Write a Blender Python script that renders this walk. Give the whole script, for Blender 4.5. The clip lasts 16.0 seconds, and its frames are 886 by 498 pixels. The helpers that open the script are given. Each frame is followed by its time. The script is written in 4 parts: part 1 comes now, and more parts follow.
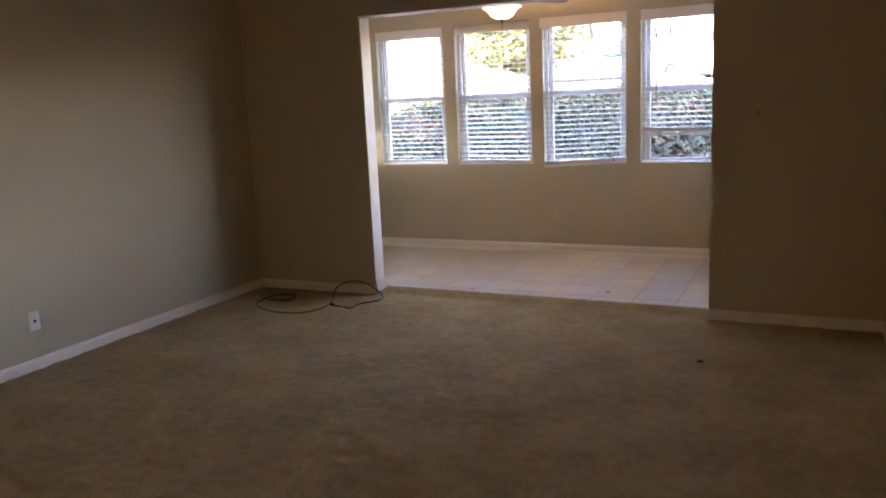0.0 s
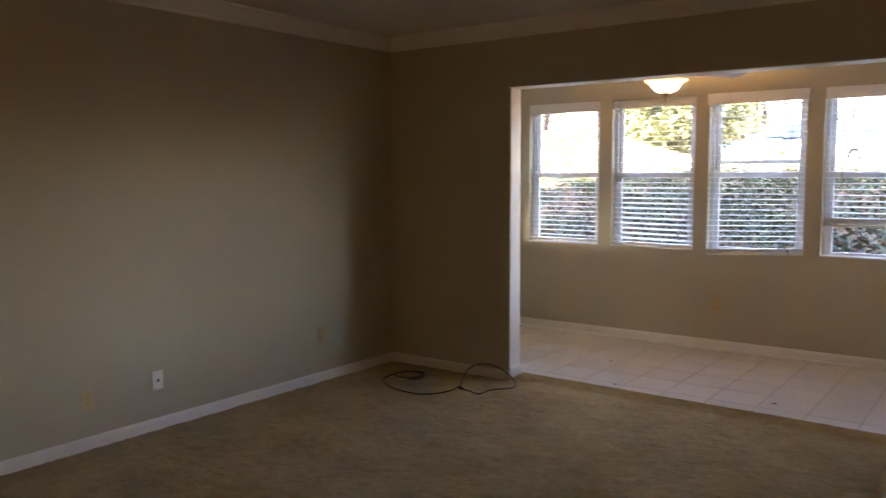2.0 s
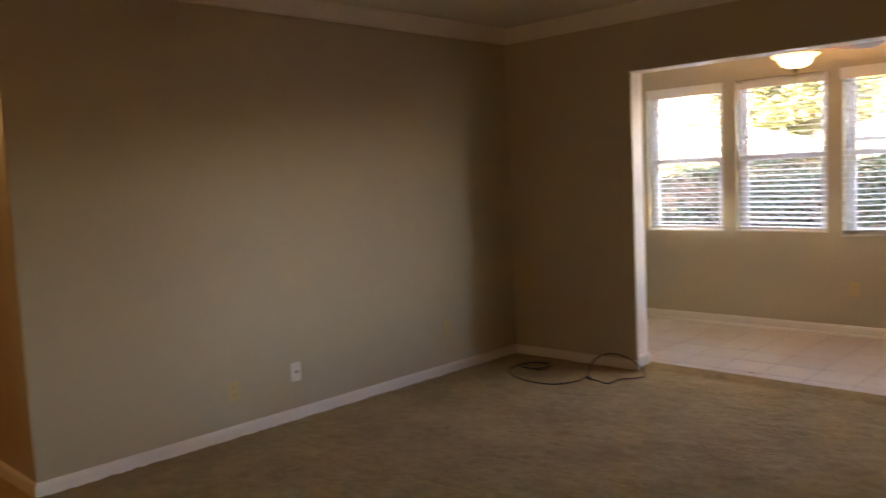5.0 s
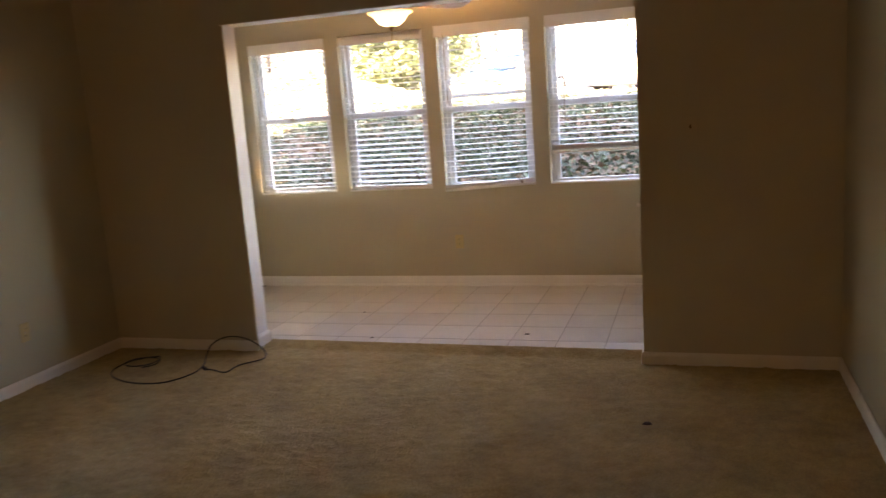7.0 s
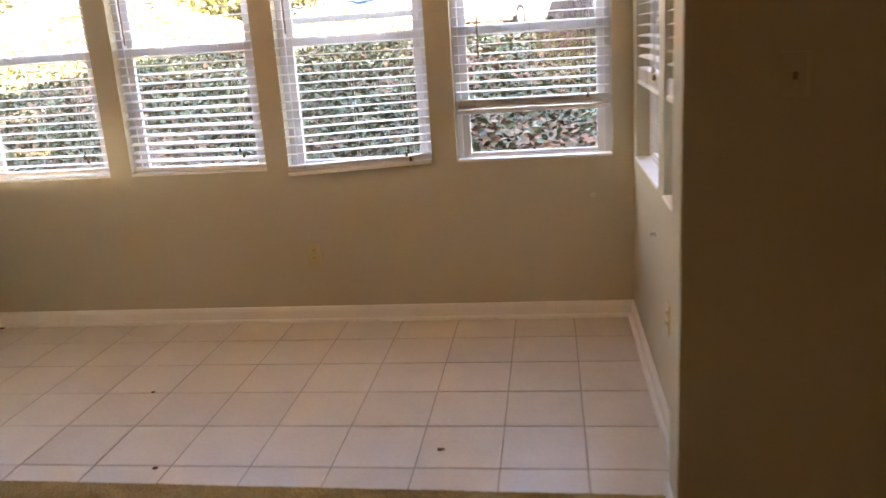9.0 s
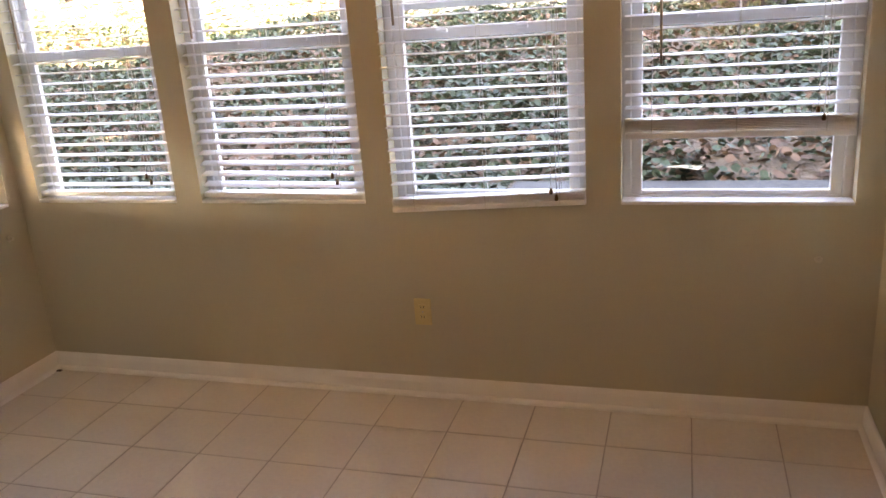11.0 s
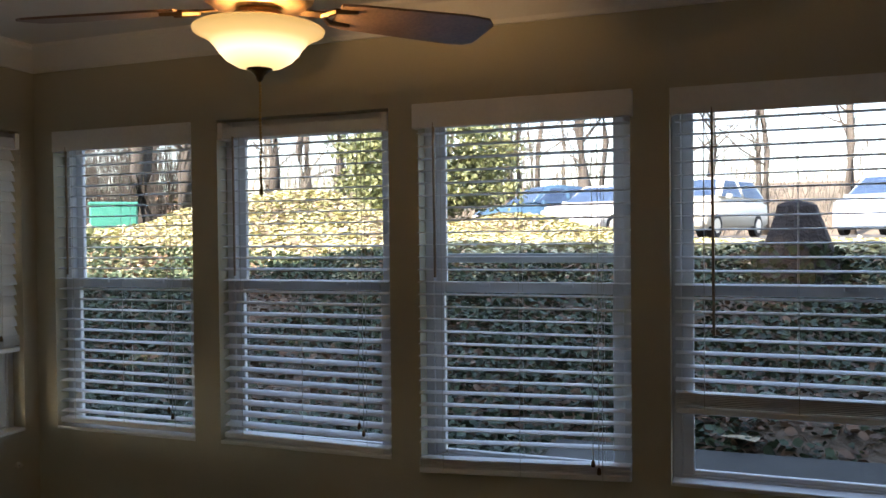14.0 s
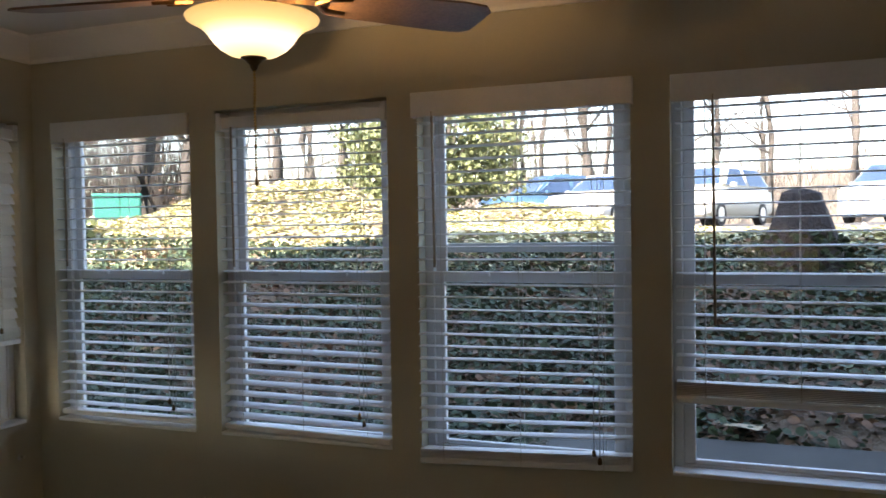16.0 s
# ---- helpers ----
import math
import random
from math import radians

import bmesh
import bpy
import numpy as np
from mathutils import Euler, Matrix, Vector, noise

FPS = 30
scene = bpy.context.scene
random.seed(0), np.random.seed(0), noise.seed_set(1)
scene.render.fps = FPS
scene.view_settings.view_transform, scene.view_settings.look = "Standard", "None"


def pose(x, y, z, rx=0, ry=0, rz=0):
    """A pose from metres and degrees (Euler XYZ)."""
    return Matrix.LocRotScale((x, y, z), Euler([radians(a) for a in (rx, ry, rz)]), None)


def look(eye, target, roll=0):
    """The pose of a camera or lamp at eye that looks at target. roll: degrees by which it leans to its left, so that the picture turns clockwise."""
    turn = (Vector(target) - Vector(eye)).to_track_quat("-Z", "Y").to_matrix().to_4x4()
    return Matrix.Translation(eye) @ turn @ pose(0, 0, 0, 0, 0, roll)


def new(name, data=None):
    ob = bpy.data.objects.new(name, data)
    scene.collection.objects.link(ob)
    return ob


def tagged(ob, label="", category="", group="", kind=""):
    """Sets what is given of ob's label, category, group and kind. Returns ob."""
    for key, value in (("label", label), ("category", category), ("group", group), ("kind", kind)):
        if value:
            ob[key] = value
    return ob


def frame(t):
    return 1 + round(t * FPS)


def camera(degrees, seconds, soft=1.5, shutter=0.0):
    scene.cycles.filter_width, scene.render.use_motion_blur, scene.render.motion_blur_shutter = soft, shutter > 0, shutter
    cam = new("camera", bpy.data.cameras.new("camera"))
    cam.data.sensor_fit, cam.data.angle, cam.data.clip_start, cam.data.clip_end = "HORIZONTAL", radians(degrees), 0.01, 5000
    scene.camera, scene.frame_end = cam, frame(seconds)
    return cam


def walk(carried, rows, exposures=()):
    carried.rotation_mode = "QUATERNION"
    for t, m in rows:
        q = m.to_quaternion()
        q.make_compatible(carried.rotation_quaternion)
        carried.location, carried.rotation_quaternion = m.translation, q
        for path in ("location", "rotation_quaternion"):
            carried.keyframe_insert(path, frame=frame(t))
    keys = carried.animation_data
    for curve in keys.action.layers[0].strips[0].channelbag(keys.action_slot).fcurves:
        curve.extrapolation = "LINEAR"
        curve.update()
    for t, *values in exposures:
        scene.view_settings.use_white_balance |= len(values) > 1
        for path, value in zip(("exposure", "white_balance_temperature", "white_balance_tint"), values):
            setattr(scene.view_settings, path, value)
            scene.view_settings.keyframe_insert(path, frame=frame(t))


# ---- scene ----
cam = camera(58.0, 16.0, shutter=0.5)
PATH = [
    (0, (1.302, -6.182, 1.478), (0.454, -4.41, 1.105), -2.7),
    (0.5, (1.277, -6.067, 1.488), (0.364, -4.309, 1.213), -1.2),
    (1, (1.279, -5.911, 1.466), (0.286, -4.188, 1.258), -0.6),
    (1.5, (1.222, -5.765, 1.469), (0.141, -4.093, 1.277), -0.3),
    (2, (1.177, -5.776, 1.481), (-0.005, -4.174, 1.294), -0.2),
    (2.5, (1.134, -5.838, 1.456), (-0.158, -4.321, 1.289), -0.2),
    (3, (1.097, -5.858, 1.428), (-0.307, -4.443, 1.278), -0.3),
    (3.2, (1.09, -5.877, 1.424), (-0.352, -4.5, 1.278), -0.5),
    (4.2, (1.09, -5.885, 1.42), (-0.51, -4.685, 1.25), -1.4),
    (5.3, (1.103, -5.872, 1.426), (-0.159, -4.334, 1.228), -2.8),
    (5.5, (1.109, -5.828, 1.427), (-0.089, -4.241, 1.214), -2.6),
    (6, (1.126, -5.698, 1.431), (0.1, -3.999, 1.188), -3.3),
    (6.5, (1.091, -5.626, 1.444), (0.292, -3.816, 1.145), -3.8),
    (7, (0.98, -5.396, 1.494), (0.37, -3.524, 1.144), -4.1),
    (7.5, (0.842, -4.896, 1.534), (0.36, -2.996, 1.137), -4.2),
    (8, (0.678, -4.271, 1.54), (0.291, -2.36, 1.095), -4.3),
    (8.5, (0.515, -3.631, 1.537), (0.214, -1.717, 1.041), -3.8),
    (9, (0.334, -3.057, 1.45), (0.061, -1.146, 0.936), -3.8),
    (9.5, (0.165, -2.571, 1.534), (-0.16, -0.693, 0.939), -4.4),
    (9.7, (0.145, -2.417, 1.536), (-0.231, -0.557, 0.913), -4.5),
    (11.8, (0.059, -1.897, 1.621), (-0.539, -0.065, 1.088), -3.8),
    (12, (0.057, -1.871, 1.624), (-0.542, -0.018, 1.169), -3.4),
    (12.5, (0.078, -1.742, 1.634), (-0.573, 0.136, 1.405), -2.2),
    (13, (0.077, -1.767, 1.628), (-0.578, 0.121, 1.561), -1.0),
    (13.5, (0.089, -1.765, 1.641), (-0.59, 0.116, 1.617), -0.6),
    (14, (0.069, -1.78, 1.65), (-0.619, 0.098, 1.62), -0.6),
    (14.5, (0.071, -1.776, 1.627), (-0.643, 0.092, 1.608), -0.7),
    (15, (0.055, -1.784, 1.639), (-0.675, 0.077, 1.608), -0.7),
    (15.5, (0.06, -1.776, 1.621), (-0.678, 0.083, 1.594), -0.7),
    (16, (0.079, -1.759, 1.649), (-0.619, 0.115, 1.594), -0.9),
]
EXPOSURES = [(0, 5.0, 7050, 32), (1, 4.65, 7000, 31), (1.5, 4.55, 7000, 31), (2, 4.65, 7500, 30), (3, 5.1, 8500, 30), (5.5, 4.95, 8900, 34), (7, 4.88, 8700, 31), (7.5, 4.85, 8500, 30), (9, 5.05, 9000, 33), (9.7, 4.9, 9000, 33), (11.8, 4.55, 8800, 36),
             (12.3, 4.1, 8200, 33), (13, 3.25, 7600, 25), (13.5, 2.75, 7250, 22), (14, 2.35, 7100, 20), (14.5, 2.2, 7100, 21), (15, 2.35, 7050, 20), (16, 2.7, 7000, 20)]
walk(cam, [(t, look(eye, target, roll)) for t, eye, target, roll in PATH], EXPOSURES)

# ---- world, sun, lamps ----
SUN_AZ, SUN_EL = 205.0, 36.0
world = bpy.data.worlds.new("world")
scene.world = world
world.use_nodes = True
wn = world.node_tree
wn.nodes.clear()
sky = wn.nodes.new("ShaderNodeTexSky")
sky.sky_type, sky.sun_disc = "NISHITA", False
sky.sun_elevation, sky.sun_rotation = radians(SUN_EL), radians(SUN_AZ)
bg = wn.nodes.new("ShaderNodeBackground")
bg.inputs["Strength"].default_value = 0.15
wo = wn.nodes.new("ShaderNodeOutputWorld")
wn.links.new(sky.outputs[0], bg.inputs[0])
wn.links.new(bg.outputs[0], wo.inputs[0])

sd = bpy.data.lights.new("sun", "SUN")
sd.energy, sd.angle, sd.color = 5.0, radians(0.5), (1.0, 0.95, 0.885)
sun = new("sun", sd)
a, e = radians(SUN_AZ), radians(SUN_EL)
sun.matrix_world = look(Vector((math.sin(a) * math.cos(e), math.cos(a) * math.cos(e), math.sin(e))) * 60, (0, 0, 0))

hd = bpy.data.lights.new("hall_light", "POINT")
hd.energy, hd.color, hd.shadow_soft_size = 0.3, (1.0, 0.66, 0.30), 0.05
hall_light = new("hall_light", hd)
hall_light.location = (-4.35, -4.98, 1.9)


# Unseen warm fill, added behind the camera to lift the back-lit wall.
ed = bpy.data.lights.new("warm_fill", "POINT")
ed.energy, ed.color, ed.shadow_soft_size = 0.9, (1.0, 0.62, 0.30), 0.5
warm_fill = new("warm_fill", ed)
warm_fill.location = (0.6, -8.3, 1.1)


bd = bpy.data.lights.new("fan_bulb", "POINT")
bd.energy, bd.color, bd.shadow_soft_size = 2.6, (1.0, 0.63, 0.28), 0.03
fan_bulb = new("fan_bulb", bd)
fan_bulb.location = (-0.985, -0.149, 2.128)


# ---- materials ----
def nodes_of(name):
    m = bpy.data.materials.new(name)
    m.use_nodes = True
    return m, m.node_tree, m.node_tree.nodes["Principled BSDF"]


def mat(name, color, rough=0.6, metal=0.0, vary=0.12, scale=4.0, fine=80.0, bump=0.15, dist=0.002, spec=0.4, color2=None, rnd=0.0, island=0.0):
    """A surface with two scales of colour variation and a fine relief."""
    m, nt, b = nodes_of(name)
    L, N = nt.links, nt.nodes
    geo = N.new("ShaderNodeNewGeometry")
    n1 = N.new("ShaderNodeTexNoise")
    n1.inputs["Scale"].default_value, n1.inputs["Detail"].default_value = scale, 5
    n2 = N.new("ShaderNodeTexNoise")
    n2.inputs["Scale"].default_value, n2.inputs["Detail"].default_value = fine, 3
    L.new(geo.outputs["Position"], n1.inputs["Vector"])
    L.new(geo.outputs["Position"], n2.inputs["Vector"])
    add = N.new("ShaderNodeMath")
    add.operation = "ADD"
    L.new(n1.outputs[0], add.inputs[0])
    L.new(n2.outputs[0], add.inputs[1])
    last = add.outputs[0]
    if rnd or island:
        src = N.new("ShaderNodeObjectInfo").outputs["Random"] if rnd else geo.outputs["Random Per Island"]
        ma = N.new("ShaderNodeMath")
        ma.operation = "MULTIPLY_ADD"
        ma.inputs[1].default_value = (rnd or island)
        L.new(src, ma.inputs[0])
        L.new(last, ma.inputs[2])
        last = ma.outputs[0]
    ramp = N.new("ShaderNodeValToRGB")
    c = Vector(color[:3])
    lo, hi = c * (1 - vary), c * (1 + vary)
    if color2:
        hi = Vector(color2)
    ramp.color_ramp.elements[0].position, ramp.color_ramp.elements[0].color = 0.3, (*lo, 1)
    ramp.color_ramp.elements[1].position, ramp.color_ramp.elements[1].color = 0.72, (*[min(1, v) for v in hi], 1)
    half = N.new("ShaderNodeMath")
    half.operation = "MULTIPLY"
    half.inputs[1].default_value = 1.0 / (2.0 + (rnd or island))
    L.new(last, half.inputs[0])
    L.new(half.outputs[0], ramp.inputs[0])
    L.new(ramp.outputs[0], b.inputs["Base Color"])
    b.inputs["Roughness"].default_value, b.inputs["Metallic"].default_value = rough, metal
    b.inputs["Specular IOR Level"].default_value = spec
    if bump:
        bp = N.new("ShaderNodeBump")
        bp.inputs["Strength"].default_value, bp.inputs["Distance"].default_value = bump, dist
        L.new(n2.outputs[0], bp.inputs["Height"])
        L.new(bp.outputs[0], b.inputs["Normal"])
    return m


def glass_mat(name, tint=(0.95, 0.97, 0.96), gloss=0.02):
    m, nt, b = nodes_of(name)
    nt.nodes.remove(b)
    N, L = nt.nodes, nt.links
    tr, gl, fr, mx, pw, sc = (N.new(k) for k in ("ShaderNodeBsdfTransparent", "ShaderNodeBsdfGlossy", "ShaderNodeLayerWeight", "ShaderNodeMixShader", "ShaderNodeMath", "ShaderNodeMath"))
    pw.operation, sc.operation = "POWER", "MULTIPLY_ADD"
    pw.inputs[1].default_value, sc.inputs[1].default_value, sc.inputs[2].default_value = 5.0, 0.9, 0.03
    tr.inputs[0].default_value = (*tint, 1)
    gl.inputs["Roughness"].default_value = gloss
    L.new(fr.outputs["Facing"], pw.inputs[0])
    L.new(pw.outputs[0], sc.inputs[0])
    L.new(sc.outputs[0], mx.inputs[0])
    L.new(tr.outputs[0], mx.inputs[1])
    L.new(gl.outputs[0], mx.inputs[2])
    L.new(mx.outputs[0], N["Material Output"].inputs[0])
    return m


def bowl_mat(name):
    """Frosted glass lit from within: hottest round the bulb, amber towards the rim."""
    m, nt, b = nodes_of(name)
    N, L = nt.nodes, nt.links
    tc, sep, ramp = N.new("ShaderNodeTexCoord"), N.new("ShaderNodeSeparateXYZ"), N.new("ShaderNodeValToRGB")
    L.new(tc.outputs["Generated"], sep.inputs[0])
    L.new(sep.outputs["Z"], ramp.inputs[0])
    r = ramp.color_ramp
    r.elements[0].position, r.elements[0].color = 0.0, (0.55, 0.40, 0.16, 1)
    r.elements[1].position, r.elements[1].color = 1.0, (0.30, 0.185, 0.055, 1)
    mid = r.elements.new(0.38)
    mid.color = (1.0, 0.82, 0.5, 1)
    rim = r.elements.new(0.72)
    rim.color = (0.50, 0.34, 0.125, 1)
    L.new(ramp.outputs[0], b.inputs["Emission Color"])
    b.inputs["Emission Strength"].default_value = BOWL
    b.inputs["Base Color"].default_value = (0.8, 0.74, 0.6, 1)
    b.inputs["Roughness"].default_value = 0.35
    return m


def carpet_mat(name):
    """Cut pile: tufts, hand-sized brushed patches and broad traffic wear."""
    m, nt, b = nodes_of(name)
    N, L = nt.nodes, nt.links
    geo = N.new("ShaderNodeNewGeometry")
    total = None
    for scale, detail, weight in ((95.0, 3, 0.34), (16.0, 4, 0.30), (2.6, 4, 0.36)):
        n = N.new("ShaderNodeTexNoise")
        n.inputs["Scale"].default_value, n.inputs["Detail"].default_value = scale, detail
        L.new(geo.outputs["Position"], n.inputs["Vector"])
        mul = N.new("ShaderNodeMath")
        mul.operation = "MULTIPLY"
        mul.inputs[1].default_value = weight
        L.new(n.outputs[0], mul.inputs[0])
        if total is None:
            tuft, total = n, mul.outputs[0]
        else:
            add = N.new("ShaderNodeMath")
            add.operation = "ADD"
            L.new(total, add.inputs[0])
            L.new(mul.outputs[0], add.inputs[1])
            total = add.outputs[0]
    ramp = N.new("ShaderNodeValToRGB")
    r = ramp.color_ramp
    r.elements[0].position, r.elements[0].color = 0.36, (0.30, 0.228, 0.105, 1)
    r.elements[1].position, r.elements[1].color = 0.64, (0.535, 0.415, 0.205, 1)
    mid = r.elements.new(0.5)
    mid.color = (0.415, 0.318, 0.15, 1)
    L.new(total, ramp.inputs[0])
    L.new(ramp.outputs[0], b.inputs["Base Color"])
    b.inputs["Roughness"].default_value = 0.95
    b.inputs["Specular IOR Level"].default_value = 0.1
    b.inputs["Sheen Weight"].default_value = 0.15
    bp = N.new("ShaderNodeBump")
    bp.inputs["Strength"].default_value, bp.inputs["Distance"].default_value = 0.8, 0.01
    L.new(tuft.outputs[0], bp.inputs["Height"])
    L.new(bp.outputs[0], b.inputs["Normal"])
    return m


BOWL = 0.42
M_WALL = mat("wall_paint", (0.502, 0.462, 0.345), 0.55, vary=0.05, scale=1.2, fine=220, bump=0.12, dist=0.001, spec=0.35)
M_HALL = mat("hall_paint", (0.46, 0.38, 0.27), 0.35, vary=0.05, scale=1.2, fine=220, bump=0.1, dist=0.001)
M_CEIL = mat("ceiling_paint", (0.72, 0.70, 0.66), 0.8, vary=0.04, scale=2, fine=140, bump=0.4, dist=0.003)
M_TRIM = mat("white_trim_paint", (0.80, 0.79, 0.76), 0.35, vary=0.04, scale=6, fine=150, bump=0.05)
M_CARPET = carpet_mat("tan_carpet")
M_TILE = mat("vinyl_tile", (0.64, 0.595, 0.535), 0.34, vary=0.10, scale=5, fine=60, bump=0.04, rnd=0.5)
M_GROUT = mat("tile_grout", (0.40, 0.35, 0.30), 0.8, vary=0.15, scale=9)
M_VINYL = mat("white_vinyl", (0.78, 0.78, 0.77), 0.4, vary=0.04, scale=7, bump=0.03)
M_SLAT = mat("blind_slat", (0.80, 0.80, 0.79), 0.45, vary=0.05, scale=8, bump=0.03)
M_CORD = mat("blind_cord", (0.6, 0.58, 0.52), 0.8, bump=0)
M_WAND = mat("tilt_wand", (0.30, 0.22, 0.14), 0.3, bump=0)
M_GLASS = glass_mat("window_glass")
# Glass of cars and house; the blue paints in a sky reflection.
M_SKYGLASS = mat("sky_blue_glass", (0.07, 0.12, 0.22), 0.05, bump=0, spec=0.8)
M_PLATE = mat("white_plastic", (0.8, 0.79, 0.74), 0.35, vary=0.03, bump=0)
M_ALMOND = mat("almond_plastic", (0.60, 0.49, 0.25), 0.4, vary=0.05, bump=0)
M_HOOK = mat("painted_hook", (0.60, 0.55, 0.45), 0.4, vary=0.05, bump=0)
M_TWIG = mat("dry_twig", (0.11, 0.10, 0.08), 0.9, vary=0.4, scale=3, fine=20, bump=0, island=0.8, color2=(0.25, 0.225, 0.18))
M_DARK = mat("dark_slot", (0.03, 0.03, 0.03), 0.6, bump=0)
M_CABLE = mat("black_cable", (0.02, 0.02, 0.022), 0.45, bump=0)
M_BRONZE = mat("aged_bronze", (0.16, 0.10, 0.05), 0.35, metal=0.9, vary=0.3, scale=20, bump=0.05)
M_BLADE = mat("walnut_blade", (0.20, 0.125, 0.08), 0.35, vary=0.35, scale=14, fine=120, bump=0.08)
M_BRASS = mat("brass_chain", (0.45, 0.30, 0.10), 0.3, metal=0.9, bump=0)
M_BOWL = bowl_mat("lit_frosted_glass")
M_GRILLE = mat("grille_enamel", (0.45, 0.41, 0.35), 0.4, vary=0.08, bump=0)
M_SOIL = mat("leaf_litter", (0.19, 0.145, 0.10), 0.95, vary=0.5, scale=3, fine=30, bump=0.9, dist=0.03, color2=(0.30, 0.235, 0.17))
# Ivy in two tones: shade in this dark colour, sunlight in the next.
M_IVYSHADE = mat("ivy_leaf_shade", (0.020, 0.042, 0.020), 0.55, vary=0.3, scale=3, fine=14, bump=0, island=1.2, color2=(0.10, 0.145, 0.08), spec=0.3)
M_IVYSUN = mat("ivy_leaf_sun", (0.47, 0.48, 0.19), 0.42, vary=0.45, scale=2, fine=8, bump=0, island=1.2, color2=(0.86, 0.83, 0.52))
M_DEAD = mat("dead_leaf", (0.12, 0.065, 0.035), 0.8, vary=0.4, scale=3, fine=12, bump=0, island=1.0, color2=(0.32, 0.2, 0.13))
M_STRAW = mat("dry_leaf", (0.46, 0.37, 0.22), 0.8, vary=0.35, scale=3, fine=12, bump=0, island=1.0, color2=(0.66, 0.54, 0.36))
M_BUSH = mat("evergreen_leaf", (0.05, 0.075, 0.03), 0.4, vary=0.3, bump=0, scale=2, fine=8, island=1.2, color2=(0.26, 0.28, 0.135))
M_BARK = mat("grey_bark", (0.075, 0.065, 0.056), 0.9, vary=0.4, scale=5, fine=26, bump=0.9, dist=0.03)
# Darker copy of the bark, with shade put into its colour.
M_SHADEBARK = mat("shaded_bark", (0.05, 0.043, 0.037), 0.9, vary=0.4, scale=5, fine=26, bump=0.9, dist=0.03)
# Weathered wood, with the stump's shade put into its dark colour.
M_STUMP = mat("weathered_shaded_stump", (0.055, 0.048, 0.047), 0.9, vary=0.45, scale=9, fine=34, bump=0.9, dist=0.03)
M_CONC = mat("concrete", (0.30, 0.285, 0.26), 0.85, vary=0.15, scale=3, fine=60, bump=0.3, dist=0.004)
# Very dark even grey, varied at random.
M_PAVE = mat("dark_grey_concrete", (0.075, 0.075, 0.068), 0.9, vary=0.35, scale=2.5, fine=50, bump=0.4, dist=0.005)
M_ASPH = mat("asphalt", (0.07, 0.068, 0.065), 0.9, vary=0.2, scale=2, fine=70, bump=0.4, dist=0.006)
M_BRICK = mat("outer_render", (0.30, 0.20, 0.15), 0.85, vary=0.2, scale=3, fine=50, bump=0.3, dist=0.004)
M_TYRE = mat("tyre_rubber", (0.02, 0.02, 0.02), 0.8, bump=0)
M_RIM = mat("alloy_rim", (0.5, 0.5, 0.5), 0.3, metal=0.9, bump=0)
M_TEAL = mat("teal_paint", (0.03, 0.20, 0.16), 0.5, vary=0.12, scale=3, bump=0.05)
M_SPECK = mat("dark_scrap", (0.06, 0.04, 0.035), 0.9, vary=0.4, scale=30, bump=0.2)
M_LAMP = mat("lamp_lens", (0.6, 0.6, 0.6), 0.15, bump=0)


# ---- mesh tools ----
def empty(name, m=None):
    ob = new(name)
    ob.empty_display_size = 0.1
    if m is not None:
        ob.matrix_world = m
    return ob


def part(name, bm, material, parent=None, label="", smooth=False):
    me = bpy.data.meshes.new(name)
    bm.normal_update()
    bm.to_mesh(me)
    bm.free()
    me.materials.append(material)
    if smooth:
        me.polygons.foreach_set("use_smooth", [True] * len(me.polygons))
    ob = new(name, me)
    if parent is not None:
        ob.parent = parent
    return tagged(ob, label)


def same_mesh(name, data, parent, loc=(0, 0, 0), rot=None):
    ob = new(name, data)
    ob.parent = parent
    ob.location = loc
    if rot is not None:
        ob.rotation_euler = rot
    return ob


def raw(name, verts, faces, material, parent=None, smooth=False):
    me = bpy.data.meshes.new(name)
    me.from_pydata(verts, [], faces)
    me.materials.append(material)
    if smooth:
        me.polygons.foreach_set("use_smooth", [True] * len(me.polygons))
    me.update()
    ob = new(name, me)
    if parent is not None:
        ob.parent = parent
    return ob


def box(bm, x0, x1, y0, y1, z0, z1, bevel=0.0, seg=1):
    r = bmesh.ops.create_cube(bm, size=1, matrix=Matrix.Translation(((x0 + x1) / 2, (y0 + y1) / 2, (z0 + z1) / 2)) @ Matrix.Diagonal((x1 - x0, y1 - y0, z1 - z0, 1)))
    if bevel:
        edges = {ed for v in r["verts"] for ed in v.link_edges}
        bmesh.ops.bevel(bm, geom=list(edges), offset=bevel, segments=seg, affect="EDGES", profile=0.6)
    return bm


def boxes(*rows, bevel=0.0):
    bm = bmesh.new()
    for r in rows:
        box(bm, *r, bevel=bevel)
    return bm


def cyl(bm, p0, p1, r0, r1=None, n=12):
    p0, p1 = Vector(p0), Vector(p1)
    d = p1 - p0
    m = Matrix.Translation((p0 + p1) / 2) @ d.to_track_quat("Z", "Y").to_matrix().to_4x4()
    bmesh.ops.create_cone(bm, cap_ends=True, segments=n, radius1=r0, radius2=r0 if r1 is None else r1, depth=d.length, matrix=m)
    return bm


